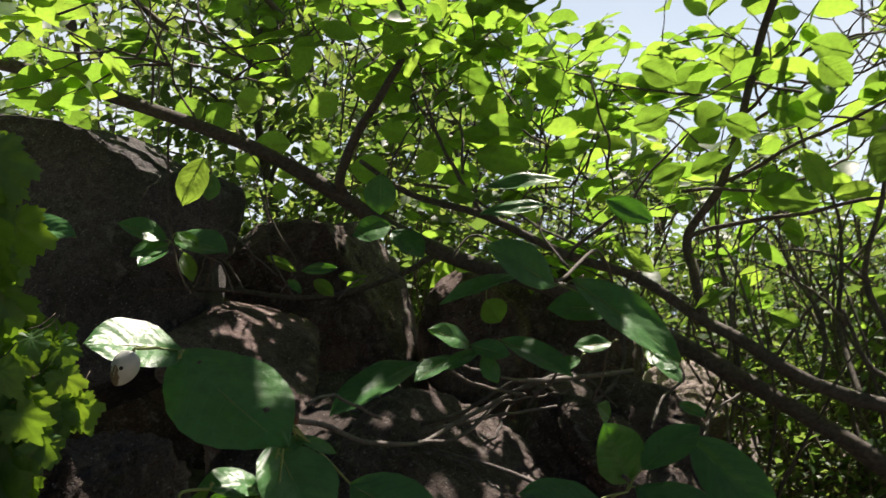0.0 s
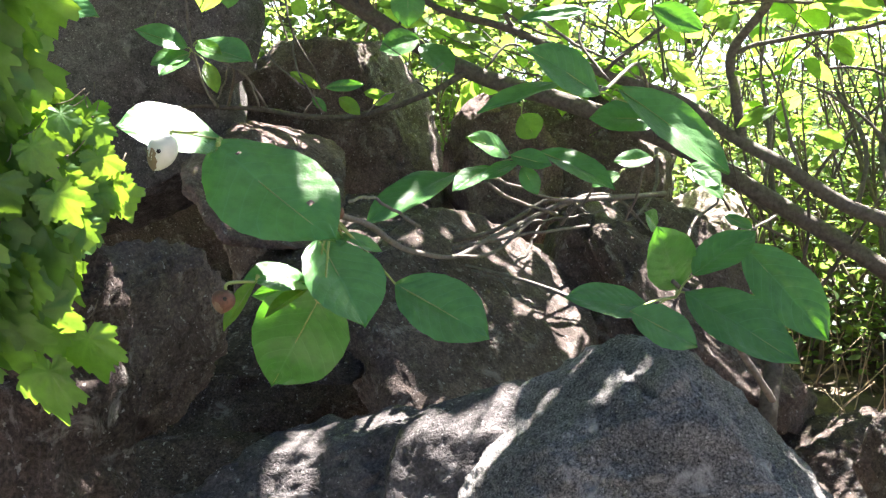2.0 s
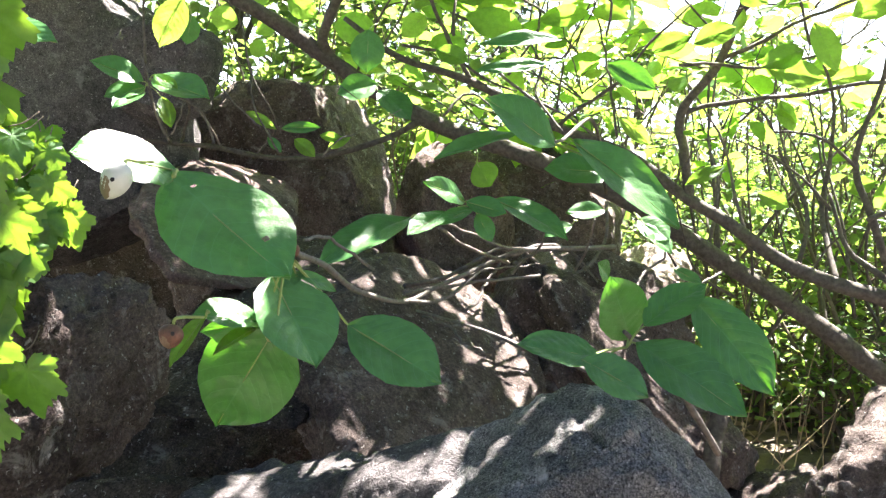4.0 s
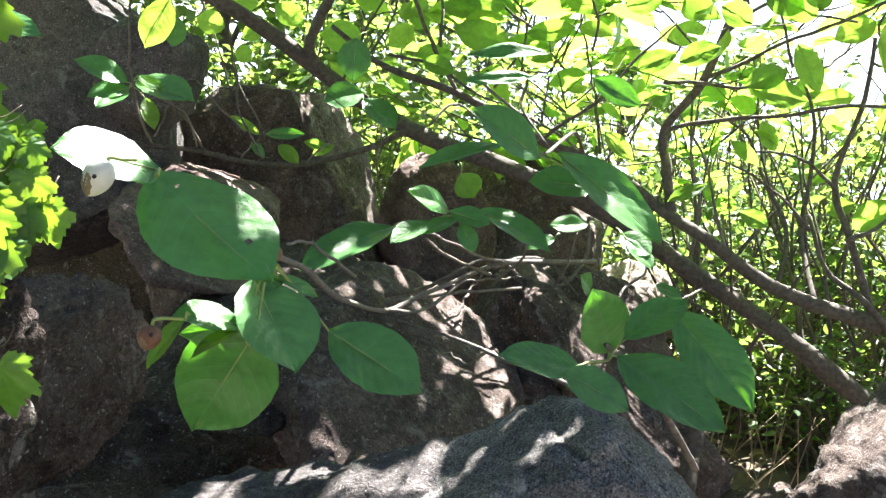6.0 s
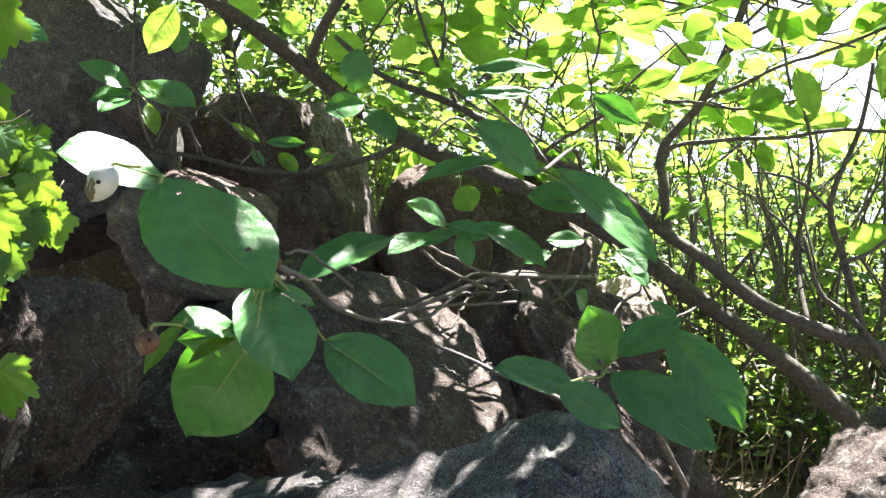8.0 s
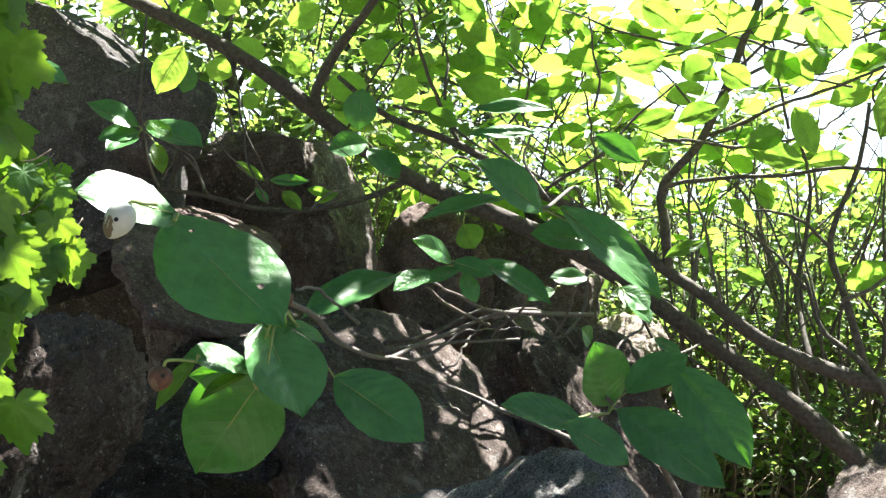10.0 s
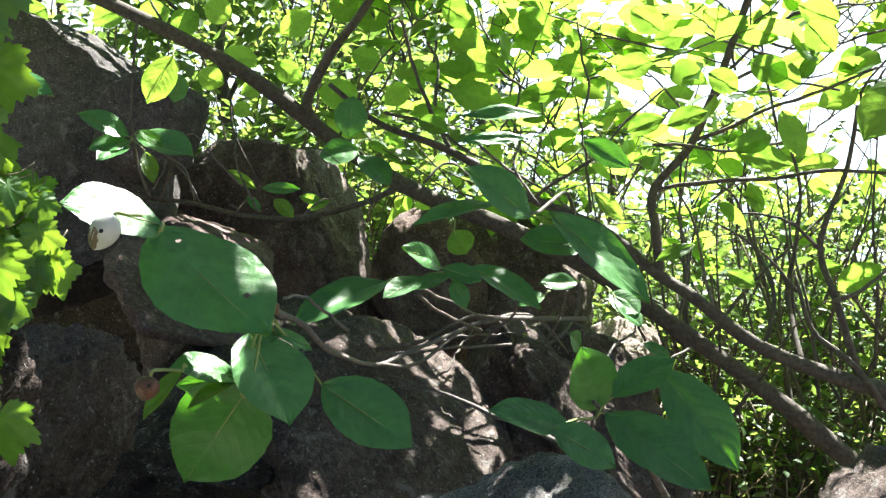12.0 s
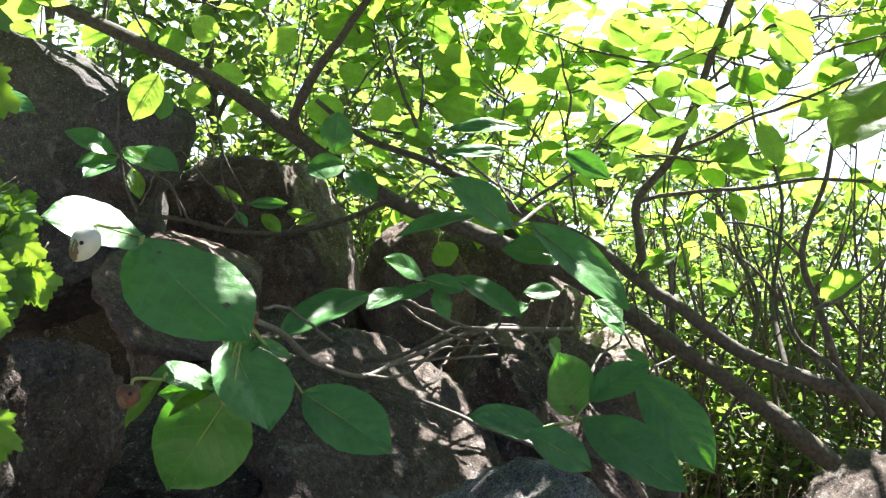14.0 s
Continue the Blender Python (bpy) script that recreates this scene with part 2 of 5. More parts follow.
def curve_points(points, steps):
    """Catmull-Rom through the points."""
    pts = [Vector(p) for p in points]
    pts = [pts[0] * 2 - pts[1]] + pts + [pts[-1] * 2 - pts[-2]]
    out = []
    for i in range(1, len(pts) - 2):
        a, b, c, d = pts[i - 1:i + 3]
        for k in range(steps):
            t = k / steps
            out.append(0.5 * (2 * b + (c - a) * t + (2 * a - 5 * b + 4 * c - d) * t * t + (3 * b - a - 3 * c + d) * t ** 3))
    out.append(pts[-2])
    return out


def tube_data(points, r0, r1, steps=7, sides=8, wobble=0.12, seed=0, jitter=0.0):
    line = curve_points(points, steps)
    count, verts, faces = len(line), [], []
    rnd = random.Random(seed)
    off = rnd.uniform(0, 99)
    for i, p in enumerate(line):
        s = i / (count - 1)
        way = (line[min(i + 1, count - 1)] - line[max(i - 1, 0)]).normalized()
        a = way.orthogonal().normalized() if i == 0 else (a - way * a.dot(way)).normalized()
        b = way.cross(a)
        r = r0 + (r1 - r0) * s
        p = p + Vector((noise.noise((s * 9, off, 0)), noise.noise((s * 9, off, 7)), noise.noise((s * 9, off, 13)))) * jitter
        for k in range(sides):
            w = 2 * math.pi * k / sides
            d = a * math.cos(w) + b * math.sin(w)
            verts.append(p + d * r * (1 + wobble * noise.noise((s * 40 * max(0.2, 1 - s), math.cos(w) + off, math.sin(w)))))
    for i in range(count - 1):
        for k in range(sides):
            j = (k + 1) % sides
            faces.append((i * sides + k, i * sides + j, (i + 1) * sides + j, (i + 1) * sides + k))
    faces.append(tuple(range(sides - 1, -1, -1)))
    faces.append(tuple((count - 1) * sides + k for k in range(sides)))
    return verts, faces


def branch(points, r0, r1, material, parent, name="branch", seed=0, jitter=0.004, sides=8, steps=7, label=""):
    v, fcs = tube_data(points, r0, r1, steps, sides, 0.25, seed, jitter)
    ob = under(mesh_object(name, v, fcs, material), parent)
    return tagged(ob, label) if label else ob


OUTLINE = [(0.0, 0.0), (0.03, 0.16), (0.10, 0.42), (0.22, 0.73), (0.36, 0.93), (0.50, 1.0), (0.64, 0.96), (0.76, 0.80), (0.86, 0.54), (0.93, 0.28), (0.97, 0.11), (1.0, 0.0)]


def leaf_outline(s, shape):
    """Half width at share s of the length: broad egg shape drawn out into a short point."""
    s = s ** shape
    for (s0, w0), (s1, w1) in zip(OUTLINE, OUTLINE[1:]):
        if s <= s1:
            u = (s - s0) / (s1 - s0)
            return w0 + (w1 - w0) * u
    return 0.0


def leaf_data(length, width, rows=12, cols=8, shape=0.85, fold=0.10, bend=0.15, wave=0.02, ribs=0.004, seed=0):
    """A leaf along +x, its face to +z."""
    verts, faces, uvs = [], [], []
    off = random.Random(seed).uniform(0, 99)
    for i in range(rows + 1):
        s = i / rows
        w = leaf_outline(s, shape) * width / 2
        for j in range(cols + 1):
            t = 2 * j / cols - 1
            y = t * w
            z = abs(t) * w * fold * 2 - bend * length * s * s
            z += wave * length * noise.noise((s * 3.2, t * 1.5 + off, off))
            z += ribs * length * math.sqrt(abs(math.sin(math.pi * (s * 8.5 - abs(t) ** 1.3 * 2.2)))) * min(1, abs(t) * 4) * (1 - abs(t) * 0.6)
            verts.append(Vector((s * length + 0.01 * length * noise.noise((t * 5, s * 7, off)), y * (1 + 0.05 * noise.noise((s * 6, off, t))), z)))
            uvs.append((s, 0.5 + t / 2))
    for i in range(rows):
        for j in range(cols):
            a = i * (cols + 1) + j
            faces.append((a, a + cols + 1, a + cols + 2, a + 1))
    return verts, faces, uvs


def leaf_frame(base, tip, normal):
    x = (Vector(tip) - Vector(base)).normalized()
    z = Vector(normal)
    z = (z - x * z.dot(x)).normalized()
    m = Matrix((x, z.cross(x), z)).transposed().to_4x4()
    m.translation = base
    return m


def leaf(base, tip, width, normal, parent, fold=0.10, bend=0.12, wave=0.025, shape=0.95, seed=0, label="", stalk=None, material=None, holes=()):
    """A large leaf with its midrib; stalk: where its stalk leaves the twig."""
    length = (Vector(tip) - Vector(base)).length
    v, fcs, uvs = leaf_data(length, width, 54, 16, shape, fold, bend, wave * 1.5, 0.014 if base[1] < 1.2 else 0.003, seed)
    fcs = [f for k, f in enumerate(fcs) if (k // 16, k % 16) not in holes]
    m = leaf_frame(base, tip, normal)
    ob = under(mesh_object("leaf", [m @ p for p in v], fcs, material or LEAF, uvs=uvs), parent)
    if label:
        tagged(ob, label)
    mid = [m @ Vector((s * length, 0, -bend * length * s * s - 0.0008)) for s in (0.0, 0.3, 0.6, 0.97)]
    tv, tf = tube_data(mid, 0.0013, 0.0004, 4, 5)
    rib = under(mesh_object("midrib", tv, tf, STALK), parent)
    rib.parent = ob
    rib.matrix_parent_inverse = Matrix.Identity(4)
    if stalk is not None:
        a, b = Vector(stalk), Vector(base)
        tv, tf = tube_data([a, (a + b) / 2 + Vector((0, 0, 0.004)), b], 0.0017, 0.0013, 4, 6)
        st = mesh_object("leaf_stalk", tv, tf, STALK)
        st.parent = ob
    return ob


# ---- ground ----
def ground_height(x, y):
    fall = max(0.0, y - 4.5)
    z = -0.30 * fall if fall < 60 else -18 - 0.12 * (fall - 60)
    z = max(z, -70)
    z += 0.35 * max(0.0, min(1.0, (-x - 0.2) / 1.5)) * max(0.0, min(1.0, y / 3)) if y < 12 else 0
    z += 0.10 * noise.fractal((x * 0.8, y * 0.8, 3), 0.9, 2, 3) + 0.025 * noise.fractal((x * 5, y * 5, 8), 0.9, 2, 3)
    return z


def build_ground():
    def spread(k, count, near, far):
        u = 2 * k / count - 1
        return math.copysign(near * abs(u) + far * abs(u) ** 7, u)
    count = 170
    verts, faces = [], []
    for i in range(count + 1):
        y = 2.0 + spread(i, count, 7.0, 3000)
        for j in range(count + 1):
            x = spread(j, count, 7.0, 3000)
            verts.append((x, y, ground_height(x, y)))
    for i in range(count):
        for j in range(count):
            a = i * (count + 1) + j
            faces.append((a, a + 1, a + count + 2, a + count + 1))
    return tagged(mesh_object("ground", verts, faces, SOIL), "brown soil slope with leaf litter between boulders", "ground", kind="structure")


build_ground()


def build_distance():
    """A glowing sheet that stands in for the hazy valley far below the slope and the white haze over it."""
    m, n, l, b = shader("glowing_haze")
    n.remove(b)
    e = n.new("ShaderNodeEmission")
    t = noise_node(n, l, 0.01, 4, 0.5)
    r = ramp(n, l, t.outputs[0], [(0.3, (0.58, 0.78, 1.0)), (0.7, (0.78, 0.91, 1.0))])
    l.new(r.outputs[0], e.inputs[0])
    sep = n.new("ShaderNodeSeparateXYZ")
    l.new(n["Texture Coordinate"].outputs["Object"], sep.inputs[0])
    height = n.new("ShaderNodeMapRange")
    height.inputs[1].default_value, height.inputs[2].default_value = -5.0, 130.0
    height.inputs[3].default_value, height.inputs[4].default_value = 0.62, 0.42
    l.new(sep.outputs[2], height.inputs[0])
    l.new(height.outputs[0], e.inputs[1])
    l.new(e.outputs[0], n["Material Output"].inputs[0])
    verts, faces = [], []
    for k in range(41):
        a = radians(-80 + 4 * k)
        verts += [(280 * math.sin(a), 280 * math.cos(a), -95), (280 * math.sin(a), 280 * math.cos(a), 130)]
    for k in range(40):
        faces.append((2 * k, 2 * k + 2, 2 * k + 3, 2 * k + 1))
    return tagged(mesh_object("backdrop", verts, faces, m), "glowing sheet standing in for bright hazy distance and low sky", "backdrop", kind="structure")


build_distance()

# ---- boulders ----
boulder((0.152, 0.980, 0.755), (0.26, 0.17, 0.215), (0, 0, 0), 3, ROCK_GREY, "large dark grey granite boulder with pale lichen flecks",
        [((0.14, 0.05, 0.99), 0.89), ((0.678, 0.0, 0.735), 0.695), ((0.804, -0.05, 0.595), 0.60), ((-0.644, -0.1, 0.765), 0.69), ((0.05, -0.85, 0.5), 0.80), ((-0.3, -0.8, 0.55), 0.84)], 0.075, 7,
        cracks=[((0.025, -0.02, 0.185), (0.05, -0.08, 0.13), 0.0045, 0.016), ((0.05, -0.08, 0.13), (0.09, -0.10, 0.06), 0.005, 0.010), ((-0.13, -0.06, 0.12), (-0.06, -0.09, 0.10), 0.006, 0.008), ((-0.036, 0.005, 0.178), (-0.016, -0.066, 0.179), 0.0045, 0.032), ((-0.016, -0.066, 0.179), (0.004, -0.085, 0.15), 0.004, 0.012), ((0.10, 0.0, 0.15), (0.13, -0.07, 0.07), 0.006, 0.018)],
        facets=10, chips=0.9, bite=0.86, keen=0.86)
boulder((-0.041, 1.080, 0.690), (0.17, 0.13, 0.165), (0, -22, 0), 9, ROCK_SLATE, "rounded grey boulder shoulder lit by the sun",
        [((0, -0.7, 0.7), 0.8)], 0.05, 6, facets=10)
boulder((-0.323, 1.160, 0.600), (0.34, 0.18, 0.185), (0, -12, 6), 8, ROCK_SLATE, "long low grey boulder with sun-flecked back",
        [((0, -0.6, 0.8), 0.72), ((0.1, 0.1, 1), 0.85)], 0.08, 7, facets=18, chips=0.9, bite=0.86)
boulder((-0.696, 0.980, 0.863), (0.15, 0.12, 0.32), (0, 4, 10), 15, ROCK_DARK, "dark brown upright rock behind the ivy",
        [((0.9, -0.4, 0.1), 0.7), ((-0.1, -1, 0.1), 0.7)], 0.13, 6, chips=1.2, pits=0.15)
boulder((-0.736, 1.250, 0.866), (0.10, 0.15, 0.20), (0, 6, -8), 21, ROCK_BROWN, "brown rock with a rough stepped face",
        [((1, -0.1, 0.2), 0.78), ((0.3, 0, 1), 0.80), ((0.2, -1, 0.15), 0.7), ((0.75, -0.6, 0.3), 0.85), ((0.8, -0.2, -0.55), 0.72)], 0.14, 7, 0.5, back=0.08, chips=1.3, pits=0.12)
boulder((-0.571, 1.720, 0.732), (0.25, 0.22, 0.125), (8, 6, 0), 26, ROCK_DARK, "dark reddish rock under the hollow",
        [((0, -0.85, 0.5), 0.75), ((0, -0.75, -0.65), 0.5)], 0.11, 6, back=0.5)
boulder((-0.155, 2.020, 0.644), (0.33, 0.46, 0.150), (16, 33, 4), 30, ROCK_BROWN, "brown sloping slab dappled with sun",
        [((0, -0.5, 0.85), 0.62), ((0.15, 0, 1), 0.72)], 0.05, 7, 0.6, chips=0.8, bite=0.86)
boulder((-0.837, 2.350, 1.006), (0.25, 0.32, 0.115), (10, 22, 12), 33, ROCK_RED, "reddish brown wedge of rock over a dark hollow",
        [((0.35, -0.6, 0.72), 0.55), ((0, -0.2, -1), 0.5), ((-0.6, -0.2, -0.75), 0.5)], 0.07, 6, back=0.2)
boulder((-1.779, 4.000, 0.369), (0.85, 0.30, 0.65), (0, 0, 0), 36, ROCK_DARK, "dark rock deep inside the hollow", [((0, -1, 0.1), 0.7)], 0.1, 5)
boulder((-0.431, 3.000, 0.420), (0.55, 0.35, 0.30), (0, 0, 0), 38, ROCK_BROWN, "brown rock in the gap between the boulders", [((0, -1, 0.4), 0.7)], 0.10, 6)
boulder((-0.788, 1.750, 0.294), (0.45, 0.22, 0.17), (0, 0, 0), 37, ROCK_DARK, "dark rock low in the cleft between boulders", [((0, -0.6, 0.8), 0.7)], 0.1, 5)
# added filler: its dark colour stands in for the hollow's deep shade
boulder((-1.000, 2.480, 0.290), (0.52, 0.34, 0.27), (0, 8, 0), 39, ROCK_DARK, "dark rock added low in the hollow to deepen its shade", [((0, -0.8, 0.6), 0.7)], 0.1, 6, chips=0.9)
boulder((-1.579, 2.800, 1.368), (0.58, 0.45, 0.58), (0, 0, 10), 40, ROCK_SLATE, "huge dark grey boulder with a rounded shoulder",
        [((0.55, -0.1, 0.82), 0.80), ((0, -1, 0.12), 0.62), ((0.15, 0, 1), 0.80)], 0.05, 6, 0.8, facets=6, chips=0.5, bite=0.9)
boulder((-1.002, 2.620, 1.455), (0.15, 0.20, 0.17), (0, 12, 0), 43, ROCK_SLATE, "rounded grey knob of rock on the huge boulder's flank",
        [((0.1, -1, 0.1), 0.75)], 0.06, 6, 0.85, facets=6, chips=0.5)
boulder((-0.791, 3.450, 0.851), (0.56, 0.36, 0.70), (0, 4, -4), 47, ROCK_BROWN, "tall brown boulder with a pitted upright face",
        [((0.80, -0.1, 0.55), 0.61), ((0.95, 0, 0.3), 0.67), ((-0.55, -0.1, 0.83), 0.98), ((0, 0, 1), 0.84), ((0.1, -1, 0.12), 0.66)], 0.055, 7, 0.7, chips=0.6, pits=0.35, bite=0.9)
boulder((-0.141, 3.450, 0.865), (0.235, 0.26, 0.31), (0, -4, 20), 52, ROCK_RED, "rounded reddish brown boulder in shade",
        [((-0.2, -1, 0.1), 0.75), ((0.7, 0, 0.7), 0.85)], 0.07, 6, pits=0.15)
boulder((0.253, 3.600, 0.817), (0.36, 0.30, 0.40), (0, 8, -14), 57, ROCK_BROWN, "dark brown boulder under the low branch",
        [((0.2, -1, 0.15), 0.7), ((0.6, 0, 0.8), 0.72), ((1, 0, 0.1), 0.85)], 0.07, 6, pits=0.15)
boulder((0.161, 2.500, 0.636), (0.30, 0.24, 0.29), (0, 0, -6), 61, ROCK_BROWN, "brown streaked three-cornered rock",
        [((0.0, -0.92, 0.35), 0.55), ((0.72, -0.15, 0.68), 0.52), ((-0.88, -0.1, 0.46), 0.50)], 0.045, 6, 0.6, bite=0.9)
boulder((0.335, 2.850, 0.492), (0.35, 0.25, 0.32), (0, 10, 0), 62, ROCK_BROWN, "brown rock behind the three-cornered rock",
        [((0.0, -0.92, 0.35), 0.6)], 0.09, 6)
boulder((0.847, 4.300, 0.398), (0.24, 0.22, 0.24), (0, 8, 0), 66, ROCK_PALE, "pale pinkish sunlit rock",
        [((-0.2, -0.6, 0.8), 0.72), ((0.5, -0.6, 0.6), 0.8)], 0.09, 6)
boulder((0.472, 2.450, 0.505), (0.46, 0.24, 0.12), (0, 43, 0), 70, ROCK_BROWN, "long brown slab slanting down beside the grey boulder",
        [((0, -0.8, 0.6), 0.7), ((0.2, 0.1, 1), 0.8)], 0.10, 6)
boulder((0.342, 2.400, 0.413), (0.34, 0.22, 0.11), (0, 43, 0), 71, ROCK_BROWN, "long brown slab slanting down beside the grey boulder",
        [((0, -0.8, 0.6), 0.7), ((0.2, 0.1, 1), 0.8)], 0.10, 6)
boulder((0.965, 1.700, 0.500), (0.30, 0.25, 0.21), (0, -28, 20), 75, ROCK_BROWN, "brown rough rock at the foot of the thicket",
        [((-0.3, -0.6, 0.7), 0.75)], 0.10, 6, pits=0.1)
boulder((0.841, 2.300, 0.091), (0.24, 0.2, 0.15), (0, -18, 0), 78, ROCK_BROWN, "low brown rock in the litter", [], 0.13, 6)
boulder((0.609, 2.600, 0.010), (0.26, 0.22, 0.16), (0, 0, 0), 81, ROCK_BROWN, "low brown rock in the litter", [], 0.13, 6)

# ---- magnolia ----
magnolia = empty("magnolia_shrub", (1.35, 2.6, 0.0), "spreading magnolia shrub with broad green leaves and buds", "shrub")
branch([(2.028, 2.600, -0.505), (1.610, 2.650, 0.238), (1.325, 2.700, 0.429), (1.030, 2.750, 0.654), (0.750, 2.800, 0.836), (0.424, 2.850, 1.042), (0.113, 2.900, 1.175),
        (-0.170, 3.000, 1.273), (-0.402, 3.050, 1.399), (-0.568, 3.050, 1.515), (-0.721, 3.000, 1.626), (-0.888, 2.950, 1.722), (-1.067, 2.900, 1.813), (-1.310, 2.800, 1.916), (-1.58, 2.72, 2.02), (-1.95, 2.62, 2.13)],
       0.034, 0.025, BARK, magnolia, seed=1, sides=12, label="thick leaning grey-brown main branch")
branch([(1.877, 2.600, -0.016), (1.407, 2.550, 0.637), (1.209, 2.550, 0.737), (0.962, 2.600, 0.825), (0.756, 2.650, 0.963), (0.629, 2.700, 1.044), (0.458, 2.750, 1.173), (0.217, 2.800, 1.276),
        (-0.052, 2.900, 1.422), (-0.317, 3.000, 1.518), (-0.516, 3.100, 1.662)], 0.030, 0.010, BARK, magnolia, seed=2, sides=10)
branch([(0.648, 2.700, 1.036), (0.629, 2.700, 1.181), (0.612, 2.700, 1.306), (0.705, 2.650, 1.448), (0.757, 2.600, 1.598), (0.782, 2.550, 1.723), (0.824, 2.500, 1.903), (0.89, 2.46, 2.10), (0.92, 2.42, 2.35)],
       0.017, 0.010, BARK, magnolia, seed=3)
branch([(0.757, 2.600, 1.598), (0.819, 2.550, 1.659), (0.920, 2.500, 1.702), (1.042, 2.500, 1.768)], 0.007, 0.004, BARK, magnolia, seed=4)
branch([(0.704, 2.650, 1.465), (0.806, 2.600, 1.507), (0.899, 2.500, 1.567), (1.003, 2.450, 1.604), (1.159, 2.400, 1.677)], 0.007, 0.004, BARK, magnolia, seed=5)
branch([(0.612, 2.700, 1.306), (0.726, 2.700, 1.336), (0.972, 2.650, 1.360), (1.120, 2.600, 1.389), (1.323, 2.600, 1.386)], 0.008, 0.005, BARK, magnolia, seed=6)
branch([(0.580, 2.600, 1.451), (0.674, 2.600, 1.453), (0.828, 2.600, 1.440), (1.011, 2.600, 1.479)], 0.006, 0.004, BARK, magnolia, seed=7)
branch([(-0.568, 3.050, 1.515), (-0.580, 3.000, 1.590), (-0.512, 2.950, 1.721), (-0.409, 2.900, 1.846), (-0.297, 2.900, 2.012)], 0.021, 0.013, BARK, magnolia, seed=8)
branch([(-0.231, 3.000, 1.292), (-0.366, 2.950, 1.228), (-0.558, 2.900, 1.175), (-0.731, 2.800, 1.174), (-0.910, 2.700, 1.218), (-1.056, 2.600, 1.239), (-1.160, 2.550, 1.249)],
       0.012, 0.006, BARK, magnolia, seed=9, label="long bare side branch in front of the rocks")
branch([(-0.783, 2.780, 1.173), (-0.699, 2.750, 1.288), (-0.774, 2.750, 1.451), (-0.815, 2.800, 1.619), (-0.880, 2.800, 1.727)], 0.004, 0.003, BARK, magnolia, seed=10)
branch([(-0.872, 2.700, 1.219), (-0.893, 2.600, 1.317), (-0.953, 2.500, 1.381)], 0.004, 0.003, TWIG, magnolia, seed=11)
branch([(-1.002, 2.600, 1.235), (-0.925, 2.300, 1.343), (-0.860, 2.100, 1.437), (-0.856, 2.100, 1.561), (-0.846, 2.100, 1.697)], 0.005, 0.003, BARK, magnolia, seed=12)
branch([(-0.966, 2.600, 1.236), (-0.823, 2.300, 1.345), (-0.795, 2.100, 1.368)], 0.005, 0.003, BARK, magnolia, seed=13)
branch([(0.405, 2.850, 1.032), (0.292, 2.300, 1.284), (0.152, 1.750, 1.251), (0.121, 1.600, 1.276)], 0.006, 0.003, BARK, magnolia, seed=14)
branch([(0.210, 2.700, 1.259), (0.274, 2.650, 1.315), (0.403, 2.600, 1.404), (0.483, 2.600, 1.508), (0.611, 2.600, 1.628)], 0.007, 0.003, BARK, magnolia, seed=15)
branch([(-0.052, 2.900, 1.422), (-0.134, 2.900, 1.572), (-0.192, 2.850, 1.713), (-0.229, 2.800, 1.848)], 0.008, 0.005, BARK, magnolia, seed=16)
branch([(0.333, 2.400, 1.520), (0.345, 2.400, 1.598), (0.325, 2.400, 1.674), (0.304, 2.400, 1.780)], 0.004, 0.003, BARK, magnolia, seed=17)
branch([(1.253, 2.550, 0.721), (1.172, 2.550, 0.947), (1.125, 2.600, 1.114), (1.127, 2.600, 1.218), (1.186, 2.600, 1.408), (1.202, 2.600, 1.592)], 0.014, 0.006, BARK, magnolia, seed=26)
branch([(1.089, 2.600, 0.775), (1.107, 2.800, 0.964), (1.140, 2.850, 1.131), (1.141, 2.850, 1.339), (1.048, 2.800, 1.555)], 0.010, 0.004, BARK, magnolia, seed=27)
branch([(0.733, 2.750, 0.901), (0.763, 2.800, 1.067), (0.728, 2.800, 1.216), (0.746, 2.800, 1.438)], 0.007, 0.003, TWIG, magnolia, seed=28)
branch([(0.882, 2.800, 0.841), (0.836, 2.850, 1.026), (0.785, 2.850, 1.216), (0.657, 2.800, 1.399)], 0.007, 0.003, TWIG, magnolia, seed=29)
branch([(1.001, 2.700, 0.788), (1.059, 2.800, 0.981), (1.006, 2.900, 1.143), (0.936, 2.900, 1.295), (0.796, 2.900, 1.387)], 0.009, 0.003, BARK, magnolia, seed=30)
branch([(1.133, 2.800, 0.984), (1.051, 2.800, 1.076), (0.932, 2.800, 1.166), (0.817, 2.800, 1.219)], 0.006, 0.003, BARK, magnolia, seed=31)
branch([(1.126, 2.600, 1.131), (1.033, 2.600, 1.215), (0.946, 2.650, 1.246), (0.822, 2.700, 1.241)], 0.006, 0.003, BARK, magnolia, seed=32)
branch([(1.144, 2.550, 0.981), (1.220, 2.500, 1.041), (1.301, 2.450, 1.148)], 0.008, 0.004, TWIG, magnolia, seed=33)
branch([(1.311, 2.500, 0.665), (1.197, 2.500, 0.801), (1.114, 2.600, 0.884), (1.067, 2.650, 1.054)], 0.012, 0.006, BARK, magnolia, seed=34)
branch([(0.004, 2.800, 1.474), (0.136, 2.750, 1.366), (0.263, 2.700, 1.297), (0.393, 2.700, 1.210)], 0.006, 0.003, TWIG, magnolia, seed=35)
branch([(-0.288, 2.900, 1.549), (-0.130, 2.850, 1.511), (0.006, 2.800, 1.419), (0.101, 2.800, 1.385)], 0.006, 0.003, BARK, magnolia, seed=36)
